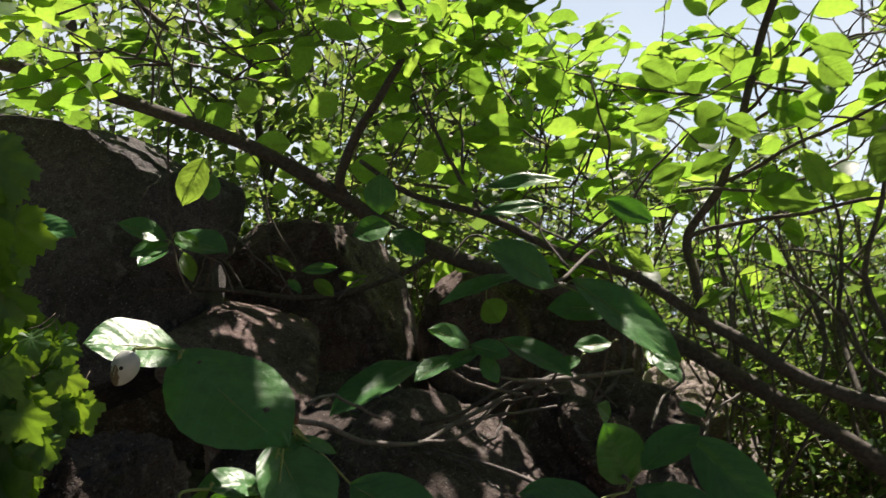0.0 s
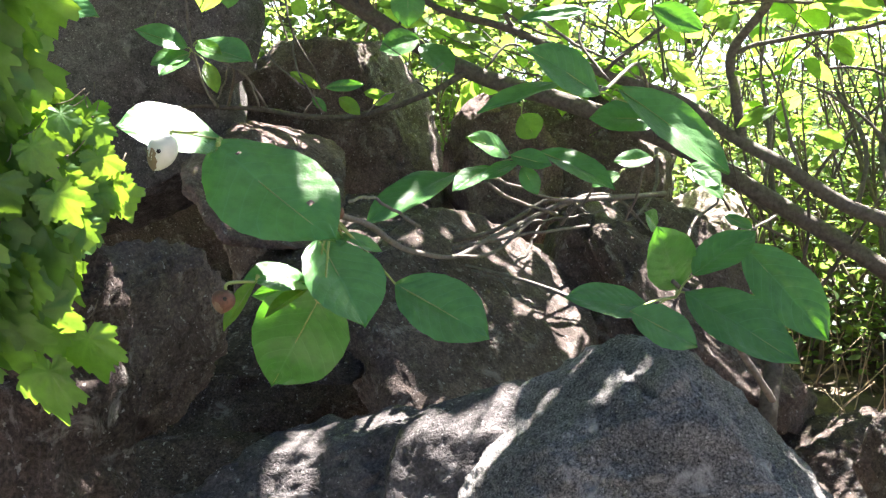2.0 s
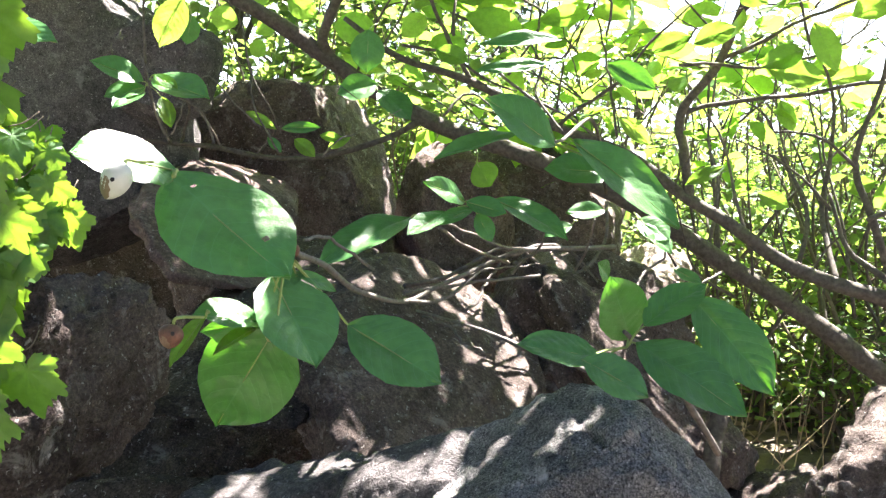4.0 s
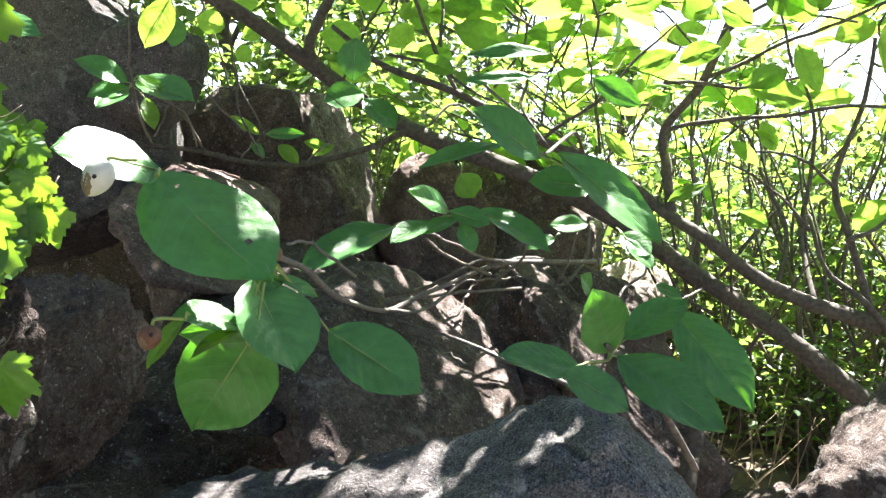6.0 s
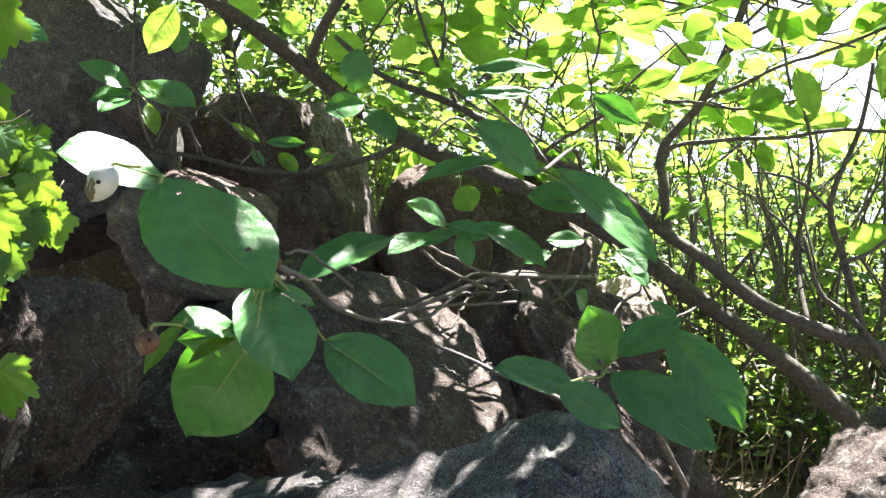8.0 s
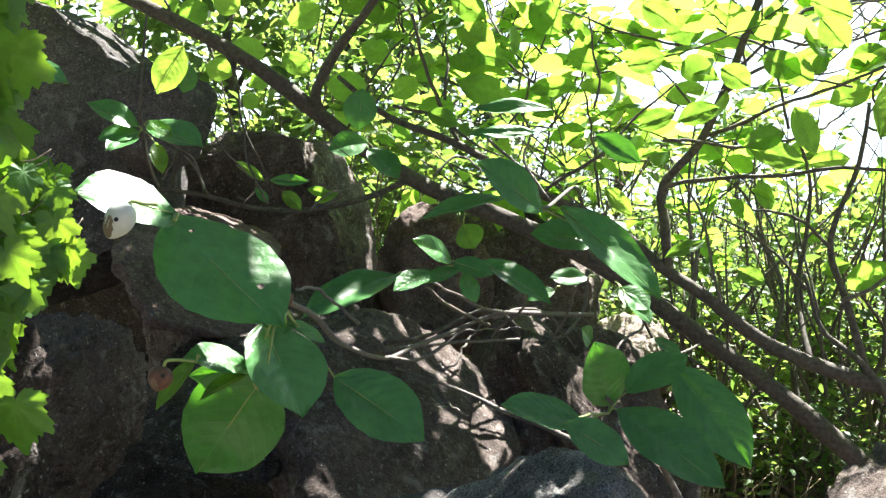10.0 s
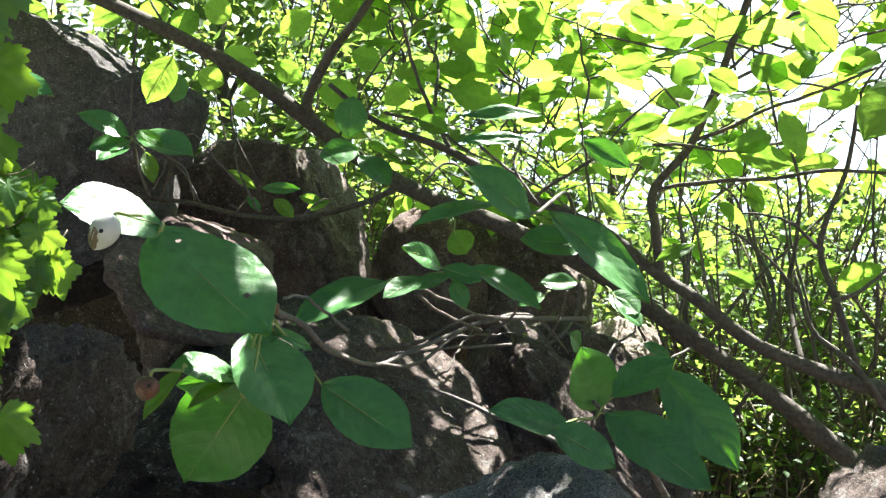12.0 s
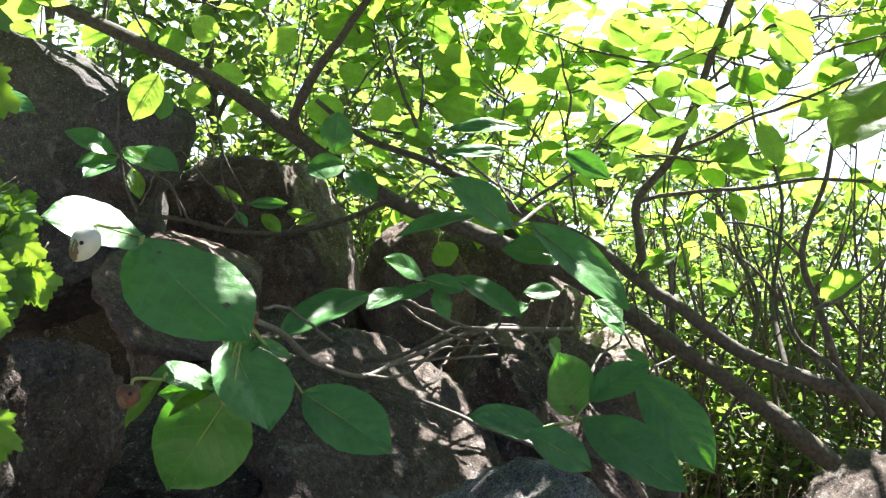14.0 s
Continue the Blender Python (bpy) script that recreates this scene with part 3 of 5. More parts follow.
# bare low twigs
branch([(0.411, 2.700, 0.880), (0.266, 2.400, 0.923), (0.093, 2.200, 0.949), (0.003, 2.100, 0.933), (-0.102, 1.900, 0.918), (-0.174, 1.700, 0.925), (-0.199, 1.300, 1.025), (-0.198, 1.000, 1.125), (-0.205, 0.860, 1.167)],
       0.008, 0.0035, TWIG, magnolia, seed=18, label="bare pale twig carrying the front leaves")
branch([(0.003, 2.100, 0.933), (-0.101, 1.900, 0.884), (-0.174, 1.700, 0.925)], 0.005, 0.004, TWIG, magnolia, seed=19)
branch([(0.238, 1.500, 0.801), (0.186, 1.600, 0.811), (0.078, 1.700, 0.825), (-0.044, 1.800, 0.844), (-0.166, 1.900, 0.855)], 0.007, 0.003, TWIG, magnolia, seed=20)
branch([(0.093, 2.200, 0.949), (0.015, 2.000, 1.000), (-0.051, 1.800, 1.059), (-0.090, 1.600, 1.106)], 0.004, 0.003, TWIG, magnolia, seed=21)
branch([(0.399, 2.800, 1.017), (0.389, 2.750, 0.890), (0.292, 2.600, 0.819), (0.177, 2.500, 0.852), (0.098, 2.300, 0.933)], 0.006, 0.004, TWIG, magnolia, seed=22)
branch([(0.310, 2.600, 0.820), (0.235, 2.500, 0.906), (0.093, 2.200, 0.957)], 0.004, 0.003, TWIG, magnolia, seed=23)
branch([(0.375, 1.300, 0.760), (0.289, 1.200, 0.896), (0.221, 1.130, 0.982), (0.185, 1.100, 1.017)], 0.006, 0.003, TWIG, magnolia, seed=24)

branch([(-0.182, 1.300, 1.066), (-0.202, 1.200, 1.108), (-0.217, 1.100, 1.146), (-0.215, 0.950, 1.166)], 0.003, 0.002, TWIG, magnolia, seed=37)
branch([(-0.090, 1.600, 1.090), (-0.049, 1.750, 1.035), (0.016, 2.000, 0.965), (0.056, 2.200, 0.917)], 0.004, 0.005, BARK, magnolia, seed=38)
branch([(-0.204, 2.000, 0.894), (-0.098, 2.100, 0.900), (0.018, 2.200, 0.950), (0.095, 2.250, 0.945)], 0.006, 0.005, BARK, magnolia, seed=39)
branch([(-0.194, 1.900, 0.897), (-0.106, 2.000, 0.891), (0.004, 2.100, 0.889), (0.141, 2.200, 0.882)], 0.005, 0.004, TWIG, magnolia, seed=41)
branch([(0.136, 2.000, 1.052), (0.138, 2.100, 0.981), (0.094, 2.200, 0.919), (0.069, 2.300, 0.868)], 0.003, 0.004, TWIG, magnolia, seed=42)
branch([(0.284, 2.200, 1.032), (0.278, 2.300, 0.940), (0.253, 2.400, 0.856)], 0.003, 0.004, TWIG, magnolia, seed=43)
branch([(0.063, 2.200, 0.933), (0.160, 2.300, 0.951), (0.251, 2.400, 0.906), (0.334, 2.500, 0.805)], 0.005, 0.003, TWIG, magnolia, seed=44)
branch([(0.678, 2.400, 0.854), (0.574, 2.300, 0.822), (0.523, 2.200, 0.780)], 0.004, 0.003, TWIG, magnolia, seed=45)
branch([(0.404, 2.300, 0.783), (0.469, 2.500, 0.827), (0.556, 2.600, 0.865), (0.535, 2.600, 0.918)], 0.005, 0.003, TWIG, magnolia, seed=46)
# dry fallen branches lying over the slabs
dry = empty("dry_branch", (0.167, 2.500, 0.693), "pale dry branches lying over the streaked slab", "branch")
for k, (u, w) in enumerate([((0.083, 2.520, 0.862), (0.223, 2.420, 0.646)), ((0.117, 2.500, 0.867), (0.263, 2.400, 0.636)), ((0.195, 2.500, 0.835), (0.328, 2.400, 0.655)), ((0.297, 2.450, 0.745), (0.396, 2.350, 0.638)),
                            ((-0.068, 2.200, 0.758), (0.038, 2.400, 0.882)), ((-0.327, 2.400, 0.836), (-0.216, 2.300, 0.793)), ((-0.410, 2.400, 0.867), (-0.297, 2.300, 0.815)), ((-0.058, 2.300, 0.864), (0.207, 2.450, 0.879)), ((-0.153, 1.900, 0.842), (0.007, 1.750, 0.796))]):
    u, w = Vector(u), Vector(w)
    branch([u, u.lerp(w, 0.35) + Vector((0.01, 0, 0.006)), u.lerp(w, 0.7) - Vector((0.008, 0, 0.004)), w], 0.006 - 0.0003 * k, 0.003, TWIG, dry, seed=600 + k, jitter=0.012, sides=7)

branch([(0.660, 2.300, 0.510), (0.641, 2.260, 0.433), (0.607, 2.200, 0.309), (0.591, 2.200, 0.176)], 0.022, 0.03, BARK, magnolia, "stem", seed=25, sides=10, label="short reddish brown stem at the rocks")
# the large front leaves
leaf((-0.335, 0.860, 1.249), (-0.199, 0.810, 1.143), 0.138, (0.379, -0.545, 0.748), magnolia, stalk=(-0.305, 0.800, 1.255), fold=0.01, bend=-0.03, seed=1, label="large dark green leaf with insect holes and a sunlit tip", holes=((8, 9), (37, 10), (38, 10)))
leaf((-0.310, 0.820, 1.256), (-0.375, 0.740, 1.286), 0.083, (0.621, -0.219, 0.753), magnolia, stalk=(-0.306, 0.800, 1.251), fold=0.05, bend=0.1, seed=2, label="broad leaf bleached by full sun")
leaf((-0.309, 0.800, 1.247), (-0.327, 0.770, 1.255), 0.017, (0.785, -0.311, 0.535), magnolia, stalk=(-0.305, 0.800, 1.253), fold=0.08, bend=0.1, seed=3)
leaf((-0.221, 0.840, 1.090), (-0.311, 0.885, 0.956), 0.108, (-0.086, -0.960, -0.265), magnolia, stalk=(-0.216, 0.875, 1.159), fold=0.06, bend=0.04, shape=0.74, seed=4, label="hanging bright green leaf with deep veins")
leaf((-0.236, 0.885, 1.136), (-0.175, 0.830, 1.051), 0.103, (0.561, -0.448, 0.696), magnolia, stalk=(-0.216, 0.875, 1.159), fold=0.08, bend=0.06, seed=5)
leaf((-0.168, 0.970, 1.058), (-0.051, 0.940, 1.001), 0.097, (0.243, -0.559, 0.793), magnolia, stalk=(-0.216, 0.875, 1.159), fold=0.08, bend=0.08, seed=6)
leaf((-0.238, 0.860, 1.090), (-0.291, 0.800, 1.120), 0.053, (0.551, -0.084, 0.830), magnolia, stalk=(-0.216, 0.875, 1.159), fold=0.1, bend=0.14, seed=7)
leaf((-0.282, 0.800, 1.111), (-0.315, 0.770, 1.069), 0.019, (-0.113, -0.769, 0.629), magnolia, stalk=(-0.279, 0.800, 1.113), fold=0.25, bend=0.15, seed=8, material=LEAF_UP)
leaf((-0.241, 0.850, 1.088), (-0.278, 0.800, 1.077), 0.021, (0.119, -0.304, 0.945), magnolia, stalk=(-0.238, 0.860, 1.090), fold=0.2, bend=0.15, seed=9, material=LEAF_UP)
leaf((-0.245, 0.870, 1.088), (-0.298, 0.830, 1.083), 0.028, (0.609, -0.778, -0.156), magnolia, stalk=(-0.238, 0.860, 1.090), fold=0.1, bend=0.12, seed=10)
leaf((-0.213, 0.900, 1.136), (-0.168, 0.920, 1.113), 0.018, (0.554, -0.656, 0.512), magnolia, stalk=(-0.216, 0.875, 1.159), fold=0.15, bend=0.15, seed=11)
leaf((-0.206, 0.910, 1.134), (-0.231, 0.880, 1.126), 0.023, (0.325, -0.483, 0.813), magnolia, stalk=(-0.216, 0.875, 1.159), fold=0.15, bend=0.15, seed=12)
leaf((-0.143, 1.550, 1.119), (-0.291, 1.400, 1.073), 0.090, (0.098, -0.380, 0.920), magnolia, stalk=(-0.129, 1.560, 1.120), fold=0.12, bend=0.1, seed=13)
# the front leaves beside the grey boulder
leaf((0.200, 1.140, 0.995), (0.166, 1.080, 1.093), 0.075, (0.411, -0.835, -0.367), magnolia, stalk=(0.190, 1.100, 0.994), fold=0.08, bend=0.05, seed=14)
leaf((0.212, 1.100, 1.024), (0.296, 1.120, 1.082), 0.066, (-0.417, -0.489, 0.766), magnolia, stalk=(0.190, 1.100, 0.994), fold=0.08, bend=0.08, seed=15)
leaf((0.156, 1.080, 0.983), (0.044, 1.050, 1.020), 0.064, (0.386, -0.423, 0.820), magnolia, stalk=(0.190, 1.100, 0.994), fold=0.08, bend=0.1, seed=16)
leaf((0.117, 0.980, 1.012), (0.193, 0.950, 0.981), 0.062, (0.118, -0.546, 0.829), magnolia, stalk=(0.190, 1.100, 0.994), fold=0.06, bend=0.1, seed=17)
leaf((0.202, 1.100, 1.000), (0.331, 1.020, 0.932), 0.089, (0.046, -0.604, 0.796), magnolia, stalk=(0.190, 1.100, 0.994), fold=0.08, bend=0.06, seed=18)
leaf((0.294, 1.180, 1.046), (0.394, 1.100, 0.931), 0.086, (0.015, -0.814, 0.581), magnolia, stalk=(0.249, 1.130, 1.044), fold=0.12, bend=0.08, seed=19)
# the middle leaves before the thick branch
leaf((0.129, 1.600, 1.248), (0.008, 1.550, 1.346), 0.097, (0.605, -0.694, 0.391), magnolia, stalk=(0.151, 1.620, 1.244), fold=0.1, bend=0.1, seed=20)
leaf((0.165, 1.600, 1.258), (0.360, 1.520, 1.116), 0.110, (0.241, -0.665, 0.707), magnolia, stalk=(0.151, 1.620, 1.244), fold=0.1, bend=0.1, seed=21)
leaf((0.249, 1.650, 1.192), (0.115, 1.620, 1.212), 0.079, (0.257, -0.720, 0.645), magnolia, stalk=(0.151, 1.620, 1.244), fold=0.1, bend=0.1, seed=22)
leaf((0.059, 1.650, 1.271), (-0.091, 1.550, 1.257), 0.046, (0.227, -0.460, 0.858), magnolia, stalk=(0.151, 1.620, 1.244), fold=0.1, bend=0.2, seed=23)
leaf((-0.039, 1.500, 1.153), (-0.096, 1.420, 1.202), 0.047, (0.847, -0.365, 0.386), magnolia, stalk=(-0.030, 1.530, 1.143), fold=0.1, bend=0.15, seed=24)
leaf((-0.037, 1.500, 1.153), (0.035, 1.470, 1.139), 0.045, (-0.120, -0.640, 0.758), magnolia, stalk=(-0.030, 1.530, 1.143), fold=0.1, bend=0.1, seed=25)
leaf((0.016, 1.600, 1.147), (0.157, 1.550, 1.093), 0.070, (0.137, -0.517, 0.845), magnolia, stalk=(0.007, 1.600, 1.142), fold=0.14, bend=0.15, seed=26)
leaf((-0.018, 1.500, 1.131), (0.010, 1.480, 1.084), 0.036, (0.063, -0.904, 0.422), magnolia, stalk=(-0.030, 1.530, 1.143), fold=0.1, bend=0.1, seed=27)
leaf((-0.073, 1.500, 1.133), (-0.136, 1.420, 1.116), 0.048, (0.205, -0.351, 0.914), magnolia, stalk=(-0.030, 1.530, 1.143), fold=0.1, bend=0.15, seed=28)
leaf((-0.026, 1.520, 1.137), (-0.085, 1.450, 1.127), 0.032, (0.317, -0.380, 0.869), magnolia, stalk=(-0.030, 1.530, 1.143), fold=0.1, bend=0.15, seed=29)
leaf((0.255, 1.800, 1.101), (0.171, 1.780, 1.104), 0.048, (0.188, -0.671, 0.717), magnolia, stalk=(0.269, 1.800, 1.106), fold=0.1, bend=0.1, seed=30)
leaf((-0.024, 2.000, 1.195), (0.010, 2.000, 1.138), 0.072, (0.176, -0.978, 0.108), magnolia, stalk=(-0.020, 2.000, 1.224), fold=0.1, bend=0.1, seed=31, material=LEAF_UP)
leaf((0.345, 1.900, 1.069), (0.406, 1.850, 1.034), 0.074, (-0.032, -0.597, 0.801), magnolia, stalk=(0.343, 1.950, 1.078), fold=0.1, bend=0.1, seed=32)
leaf((0.354, 1.880, 1.061), (0.410, 1.830, 1.007), 0.053, (0.253, -0.570, 0.782), magnolia, stalk=(0.343, 1.950, 1.078), fold=0.1, bend=0.1, seed=33)
leaf((0.185, 1.800, 1.071), (0.122, 1.780, 1.052), 0.044, (-0.094, -0.518, 0.850), magnolia, stalk=(0.197, 1.820, 1.077), fold=0.1, bend=0.1, seed=34)
leaf((-0.347, 2.500, 1.561), (-0.353, 2.480, 1.437), 0.100, (0.062, -0.986, 0.156), magnolia, stalk=(-0.330, 2.600, 1.589), fold=0.08, bend=0.08, seed=35)
leaf((-0.323, 2.500, 1.401), (-0.439, 2.460, 1.383), 0.098, (0.165, -0.760, 0.628), magnolia, stalk=(-0.317, 2.600, 1.385), fold=0.1, bend=0.1, seed=36)
leaf((-0.323, 2.500, 1.384), (-0.221, 2.460, 1.307), 0.100, (0.262, -0.674, 0.691), magnolia, stalk=(-0.344, 2.600, 1.401), fold=0.1, bend=0.1, seed=37)
leaf((0.339, 1.500, 1.028), (0.376, 1.450, 1.014), 0.027, (-0.248, -0.436, 0.865), magnolia, fold=0.1, bend=0.1, seed=38)
leaf((0.191, 1.300, 1.052), (0.174, 1.250, 1.083), 0.033, (0.892, -0.418, -0.175), magnolia, fold=0.1, bend=0.1, seed=39)
# the sprig before the huge boulder
leaf((-0.785, 1.900, 1.393), (-0.880, 1.850, 1.447), 0.071, (0.611, -0.542, 0.577), magnolia, stalk=(-0.777, 1.900, 1.386), fold=0.12, bend=0.1, seed=40)
leaf((-0.782, 1.900, 1.381), (-0.852, 1.840, 1.366), 0.060, (0.319, -0.560, 0.764), magnolia, stalk=(-0.777, 1.900, 1.386), fold=0.12, bend=0.1, seed=41)
leaf((-0.785, 1.900, 1.373), (-0.817, 1.800, 1.343), 0.052, (0.242, -0.348, 0.906), magnolia, stalk=(-0.777, 1.900, 1.386), fold=0.12, bend=0.1, seed=42)
leaf((-0.764, 1.900, 1.399), (-0.620, 1.850, 1.365), 0.089, (-0.005, -0.572, 0.820), magnolia, stalk=(-0.777, 1.900, 1.386), fold=0.12, bend=0.1, seed=43)
leaf((-0.746, 1.900, 1.359), (-0.711, 1.860, 1.293), 0.039, (0.292, -0.741, 0.605), magnolia, stalk=(-0.777, 1.900, 1.386), fold=0.12, bend=0.1, seed=44, material=LEAF_UP)
leaf((-0.761, 1.900, 1.409), (-0.692, 1.860, 1.380), 0.032, (0.006, -0.587, 0.810), magnolia, stalk=(-0.777, 1.900, 1.386), fold=0.12, bend=0.1, seed=45, material=LEAF_UP)
leaf((-0.718, 2.000, 1.595), (-0.767, 1.960, 1.478), 0.077, (0.241, -0.945, 0.221), magnolia, stalk=(-0.730, 2.050, 1.624), fold=0.08, bend=0.08, seed=46, material=LEAF_UP)
leaf((-0.734, 2.100, 1.564), (-0.752, 2.100, 1.492), 0.056, (0.169, -0.985, -0.043), magnolia, stalk=(-0.741, 2.100, 1.591), fold=0.08, bend=0.08, seed=47)
leaf((-0.552, 0.900, 1.409), (-0.448, 0.860, 1.397), 0.044, (-0.115, -0.550, 0.827), magnolia, stalk=(-0.605, 0.950, 1.414), fold=0.15, bend=0.1, seed=48)
leaf((-0.754, 2.600, 1.328), (-0.656, 2.580, 1.278), 0.035, (0.066, -0.874, 0.481), magnolia, fold=0.1, bend=0.12, seed=49, material=LEAF_UP)
leaf((-0.644, 2.600, 1.275), (-0.519, 2.580, 1.282), 0.038, (-0.167, -0.929, 0.329), magnolia, fold=0.1, bend=0.12, seed=50)
leaf((-0.603, 2.600, 1.241), (-0.536, 2.580, 1.191), 0.050, (0.133, -0.847, 0.515), magnolia, fold=0.1, bend=0.12, seed=51, material=LEAF_UP)
leaf((-0.523, 2.600, 1.254), (-0.444, 2.580, 1.239), 0.034, (-0.145, -0.890, 0.432), magnolia, fold=0.1, bend=0.12, seed=52, material=LEAF_UP)
leaf((-0.688, 2.600, 1.249), (-0.642, 2.580, 1.205), 0.031, (0.184, -0.807, 0.561), magnolia, fold=0.1, bend=0.12, seed=53)
leaf((-0.497, 2.600, 1.214), (-0.427, 2.580, 1.247), 0.034, (-0.339, -0.926, 0.167), magnolia, fold=0.1, bend=0.12, seed=54, material=LEAF_UP)
# single leaves of the near crown
leaf((-0.414, 3.200, 1.627), (-0.574, 3.170, 1.645), 0.121, (0.191, -0.979, 0.067), magnolia, fold=0.08, bend=0.1, seed=55, material=LEAF_UP)
leaf((0.124, 2.850, 1.577), (-0.068, 2.820, 1.635), 0.107, (0.170, -0.984, 0.055), magnolia, fold=0.08, bend=0.1, seed=56, material=LEAF_UP)
leaf((0.108, 2.900, 1.716), (-0.050, 2.870, 1.745), 0.089, (0.186, -0.983, -0.009), magnolia, fold=0.08, bend=0.1, seed=57, material=LEAF_UP)
leaf((0.017, 2.950, 1.702), (-0.115, 2.920, 1.718), 0.069, (0.238, -0.954, 0.183), magnolia, fold=0.08, bend=0.1, seed=58, material=LEAF_UP)
leaf((0.133, 1.900, 1.419), (-0.021, 1.870, 1.416), 0.049, (0.103, -0.612, 0.784), magnolia, fold=0.08, bend=0.1, seed=59)
leaf((0.178, 2.000, 1.479), (-0.012, 1.970, 1.487), 0.052, (0.134, -0.641, 0.756), magnolia, fold=0.08, bend=0.1, seed=60)
leaf((0.282, 2.000, 1.424), (0.390, 1.970, 1.365), 0.060, (-0.141, -0.962, 0.233), magnolia, fold=0.08, bend=0.1, seed=61)
leaf((0.180, 2.950, 1.626), (0.345, 2.920, 1.653), 0.075, (-0.197, -0.971, 0.133), magnolia, fold=0.08, bend=0.1, seed=62, material=LEAF_UP)
leaf((0.442, 2.300, 1.469), (0.532, 2.270, 1.511), 0.064, (-0.396, -0.894, 0.209), magnolia, fold=0.08, bend=0.1, seed=63, material=LEAF_UP)
leaf((0.550, 2.300, 1.490), (0.649, 2.270, 1.531), 0.069, (-0.369, -0.900, 0.234), magnolia, fold=0.08, bend=0.1, seed=64, material=LEAF_UP)
leaf((0.684, 2.100, 1.410), (0.814, 2.070, 1.385), 0.071, (-0.166, -0.947, 0.275), magnolia, fold=0.08, bend=0.1, seed=65, material=LEAF_UP)
leaf((0.787, 2.100, 1.521), (0.837, 2.070, 1.402), 0.062, (-0.271, -0.954, 0.127), magnolia, fold=0.08, bend=0.1, seed=66, material=LEAF_UP)
leaf((1.132, 2.850, 1.406), (1.260, 2.820, 1.434), 0.076, (-0.284, -0.899, 0.332), magnolia, fold=0.08, bend=0.1, seed=67, material=LEAF_UP)
leaf((1.003, 2.950, 1.347), (1.044, 2.920, 1.240), 0.060, (-0.253, -0.952, 0.171), magnolia, fold=0.08, bend=0.1, seed=68, material=LEAF_UP)
leaf((0.683, 3.050, 1.621), (0.814, 3.020, 1.672), 0.088, (-0.276, -0.949, 0.154), magnolia, fold=0.08, bend=0.1, seed=69, material=LEAF_UP)
leaf((0.345, 2.200, 1.301), (0.416, 2.170, 1.231), 0.048, (-0.035, -0.931, 0.362), magnolia, fold=0.08, bend=0.1, seed=70, material=LEAF_UP)
leaf((0.673, 2.400, 1.157), (0.557, 2.370, 1.113), 0.044, (-0.025, -0.799, 0.601), magnolia, fold=0.08, bend=0.1, seed=71, material=LEAF_UP)
leaf((0.771, 2.400, 1.079), (0.847, 2.370, 1.045), 0.055, (-0.172, -0.899, 0.404), magnolia, fold=0.08, bend=0.1, seed=72, material=LEAF_UP)
leaf((1.247, 2.950, 1.032), (1.327, 2.920, 1.073), 0.070, (-0.490, -0.781, 0.387), magnolia, fold=0.08, bend=0.1, seed=73, material=LEAF_UP)
leaf((-0.233, 3.250, 1.687), (-0.319, 3.220, 1.608), 0.090, (0.159, -0.968, 0.194), magnolia, fold=0.08, bend=0.1, seed=74, material=LEAF_UP)
leaf((0.295, 2.850, 1.738), (0.426, 2.820, 1.704), 0.081, (-0.187, -0.973, 0.138), magnolia, fold=0.08, bend=0.1, seed=75, material=LEAF_UP)
leaf((0.403, 2.300, 1.631), (0.498, 2.270, 1.661), 0.075, (-0.309, -0.950, 0.037), magnolia, fold=0.08, bend=0.1, seed=76, material=LEAF_UP)
leaf((0.627, 2.200, 1.622), (0.699, 2.170, 1.576), 0.067, (-0.312, -0.942, 0.126), magnolia, fold=0.08, bend=0.1, seed=77, material=LEAF_UP)
leaf((0.870, 2.200, 1.600), (0.771, 2.170, 1.635), 0.073, (0.248, -0.961, -0.121), magnolia, fold=0.08, bend=0.1, seed=78, material=LEAF_UP)
leaf((1.313, 2.850, 1.674), (1.178, 2.820, 1.614), 0.101, (0.034, -0.924, 0.381), magnolia, fold=0.08, bend=0.1, seed=79, material=LEAF_UP)
leaf((-0.849, 3.350, 1.776), (-0.997, 3.320, 1.790), 0.108, (0.208, -0.970, 0.129), magnolia, fold=0.08, bend=0.1, seed=80, material=LEAF_UP)
leaf((-1.014, 3.450, 1.693), (-1.120, 3.420, 1.731), 0.102, (0.319, -0.936, 0.152), magnolia, fold=0.08, bend=0.1, seed=81, material=LEAF_UP)
leaf((-0.781, 3.350, 1.773), (-0.667, 3.320, 1.696), 0.095, (-0.048, -0.953, 0.299), magnolia, fold=0.08, bend=0.1, seed=82, material=LEAF_UP)
leaf((-0.347, 3.250, 1.768), (-0.451, 3.220, 1.803), 0.101, (0.282, -0.959, 0.018), magnolia, fold=0.08, bend=0.1, seed=83, material=LEAF_UP)
leaf((-0.143, 2.400, 1.493), (-0.054, 2.370, 1.462), 0.061, (-0.144, -0.887, 0.438), magnolia, fold=0.08, bend=0.1, seed=84, material=LEAF_UP)
leaf((-0.935, 3.550, 1.572), (-0.987, 3.520, 1.619), 0.080, (0.563, -0.821, 0.094), magnolia, fold=0.08, bend=0.1, seed=85, material=LEAF_UP)
leaf((-0.875, 3.550, 1.708), (-0.963, 3.520, 1.661), 0.080, (0.188, -0.948, 0.255), magnolia, fold=0.08, bend=0.1, seed=86, material=LEAF_UP)
leaf((1.001, 2.300, 1.783), (0.881, 2.270, 1.818), 0.081, (0.184, -0.964, -0.194), magnolia, fold=0.08, bend=0.1, seed=87, material=LEAF_UP)
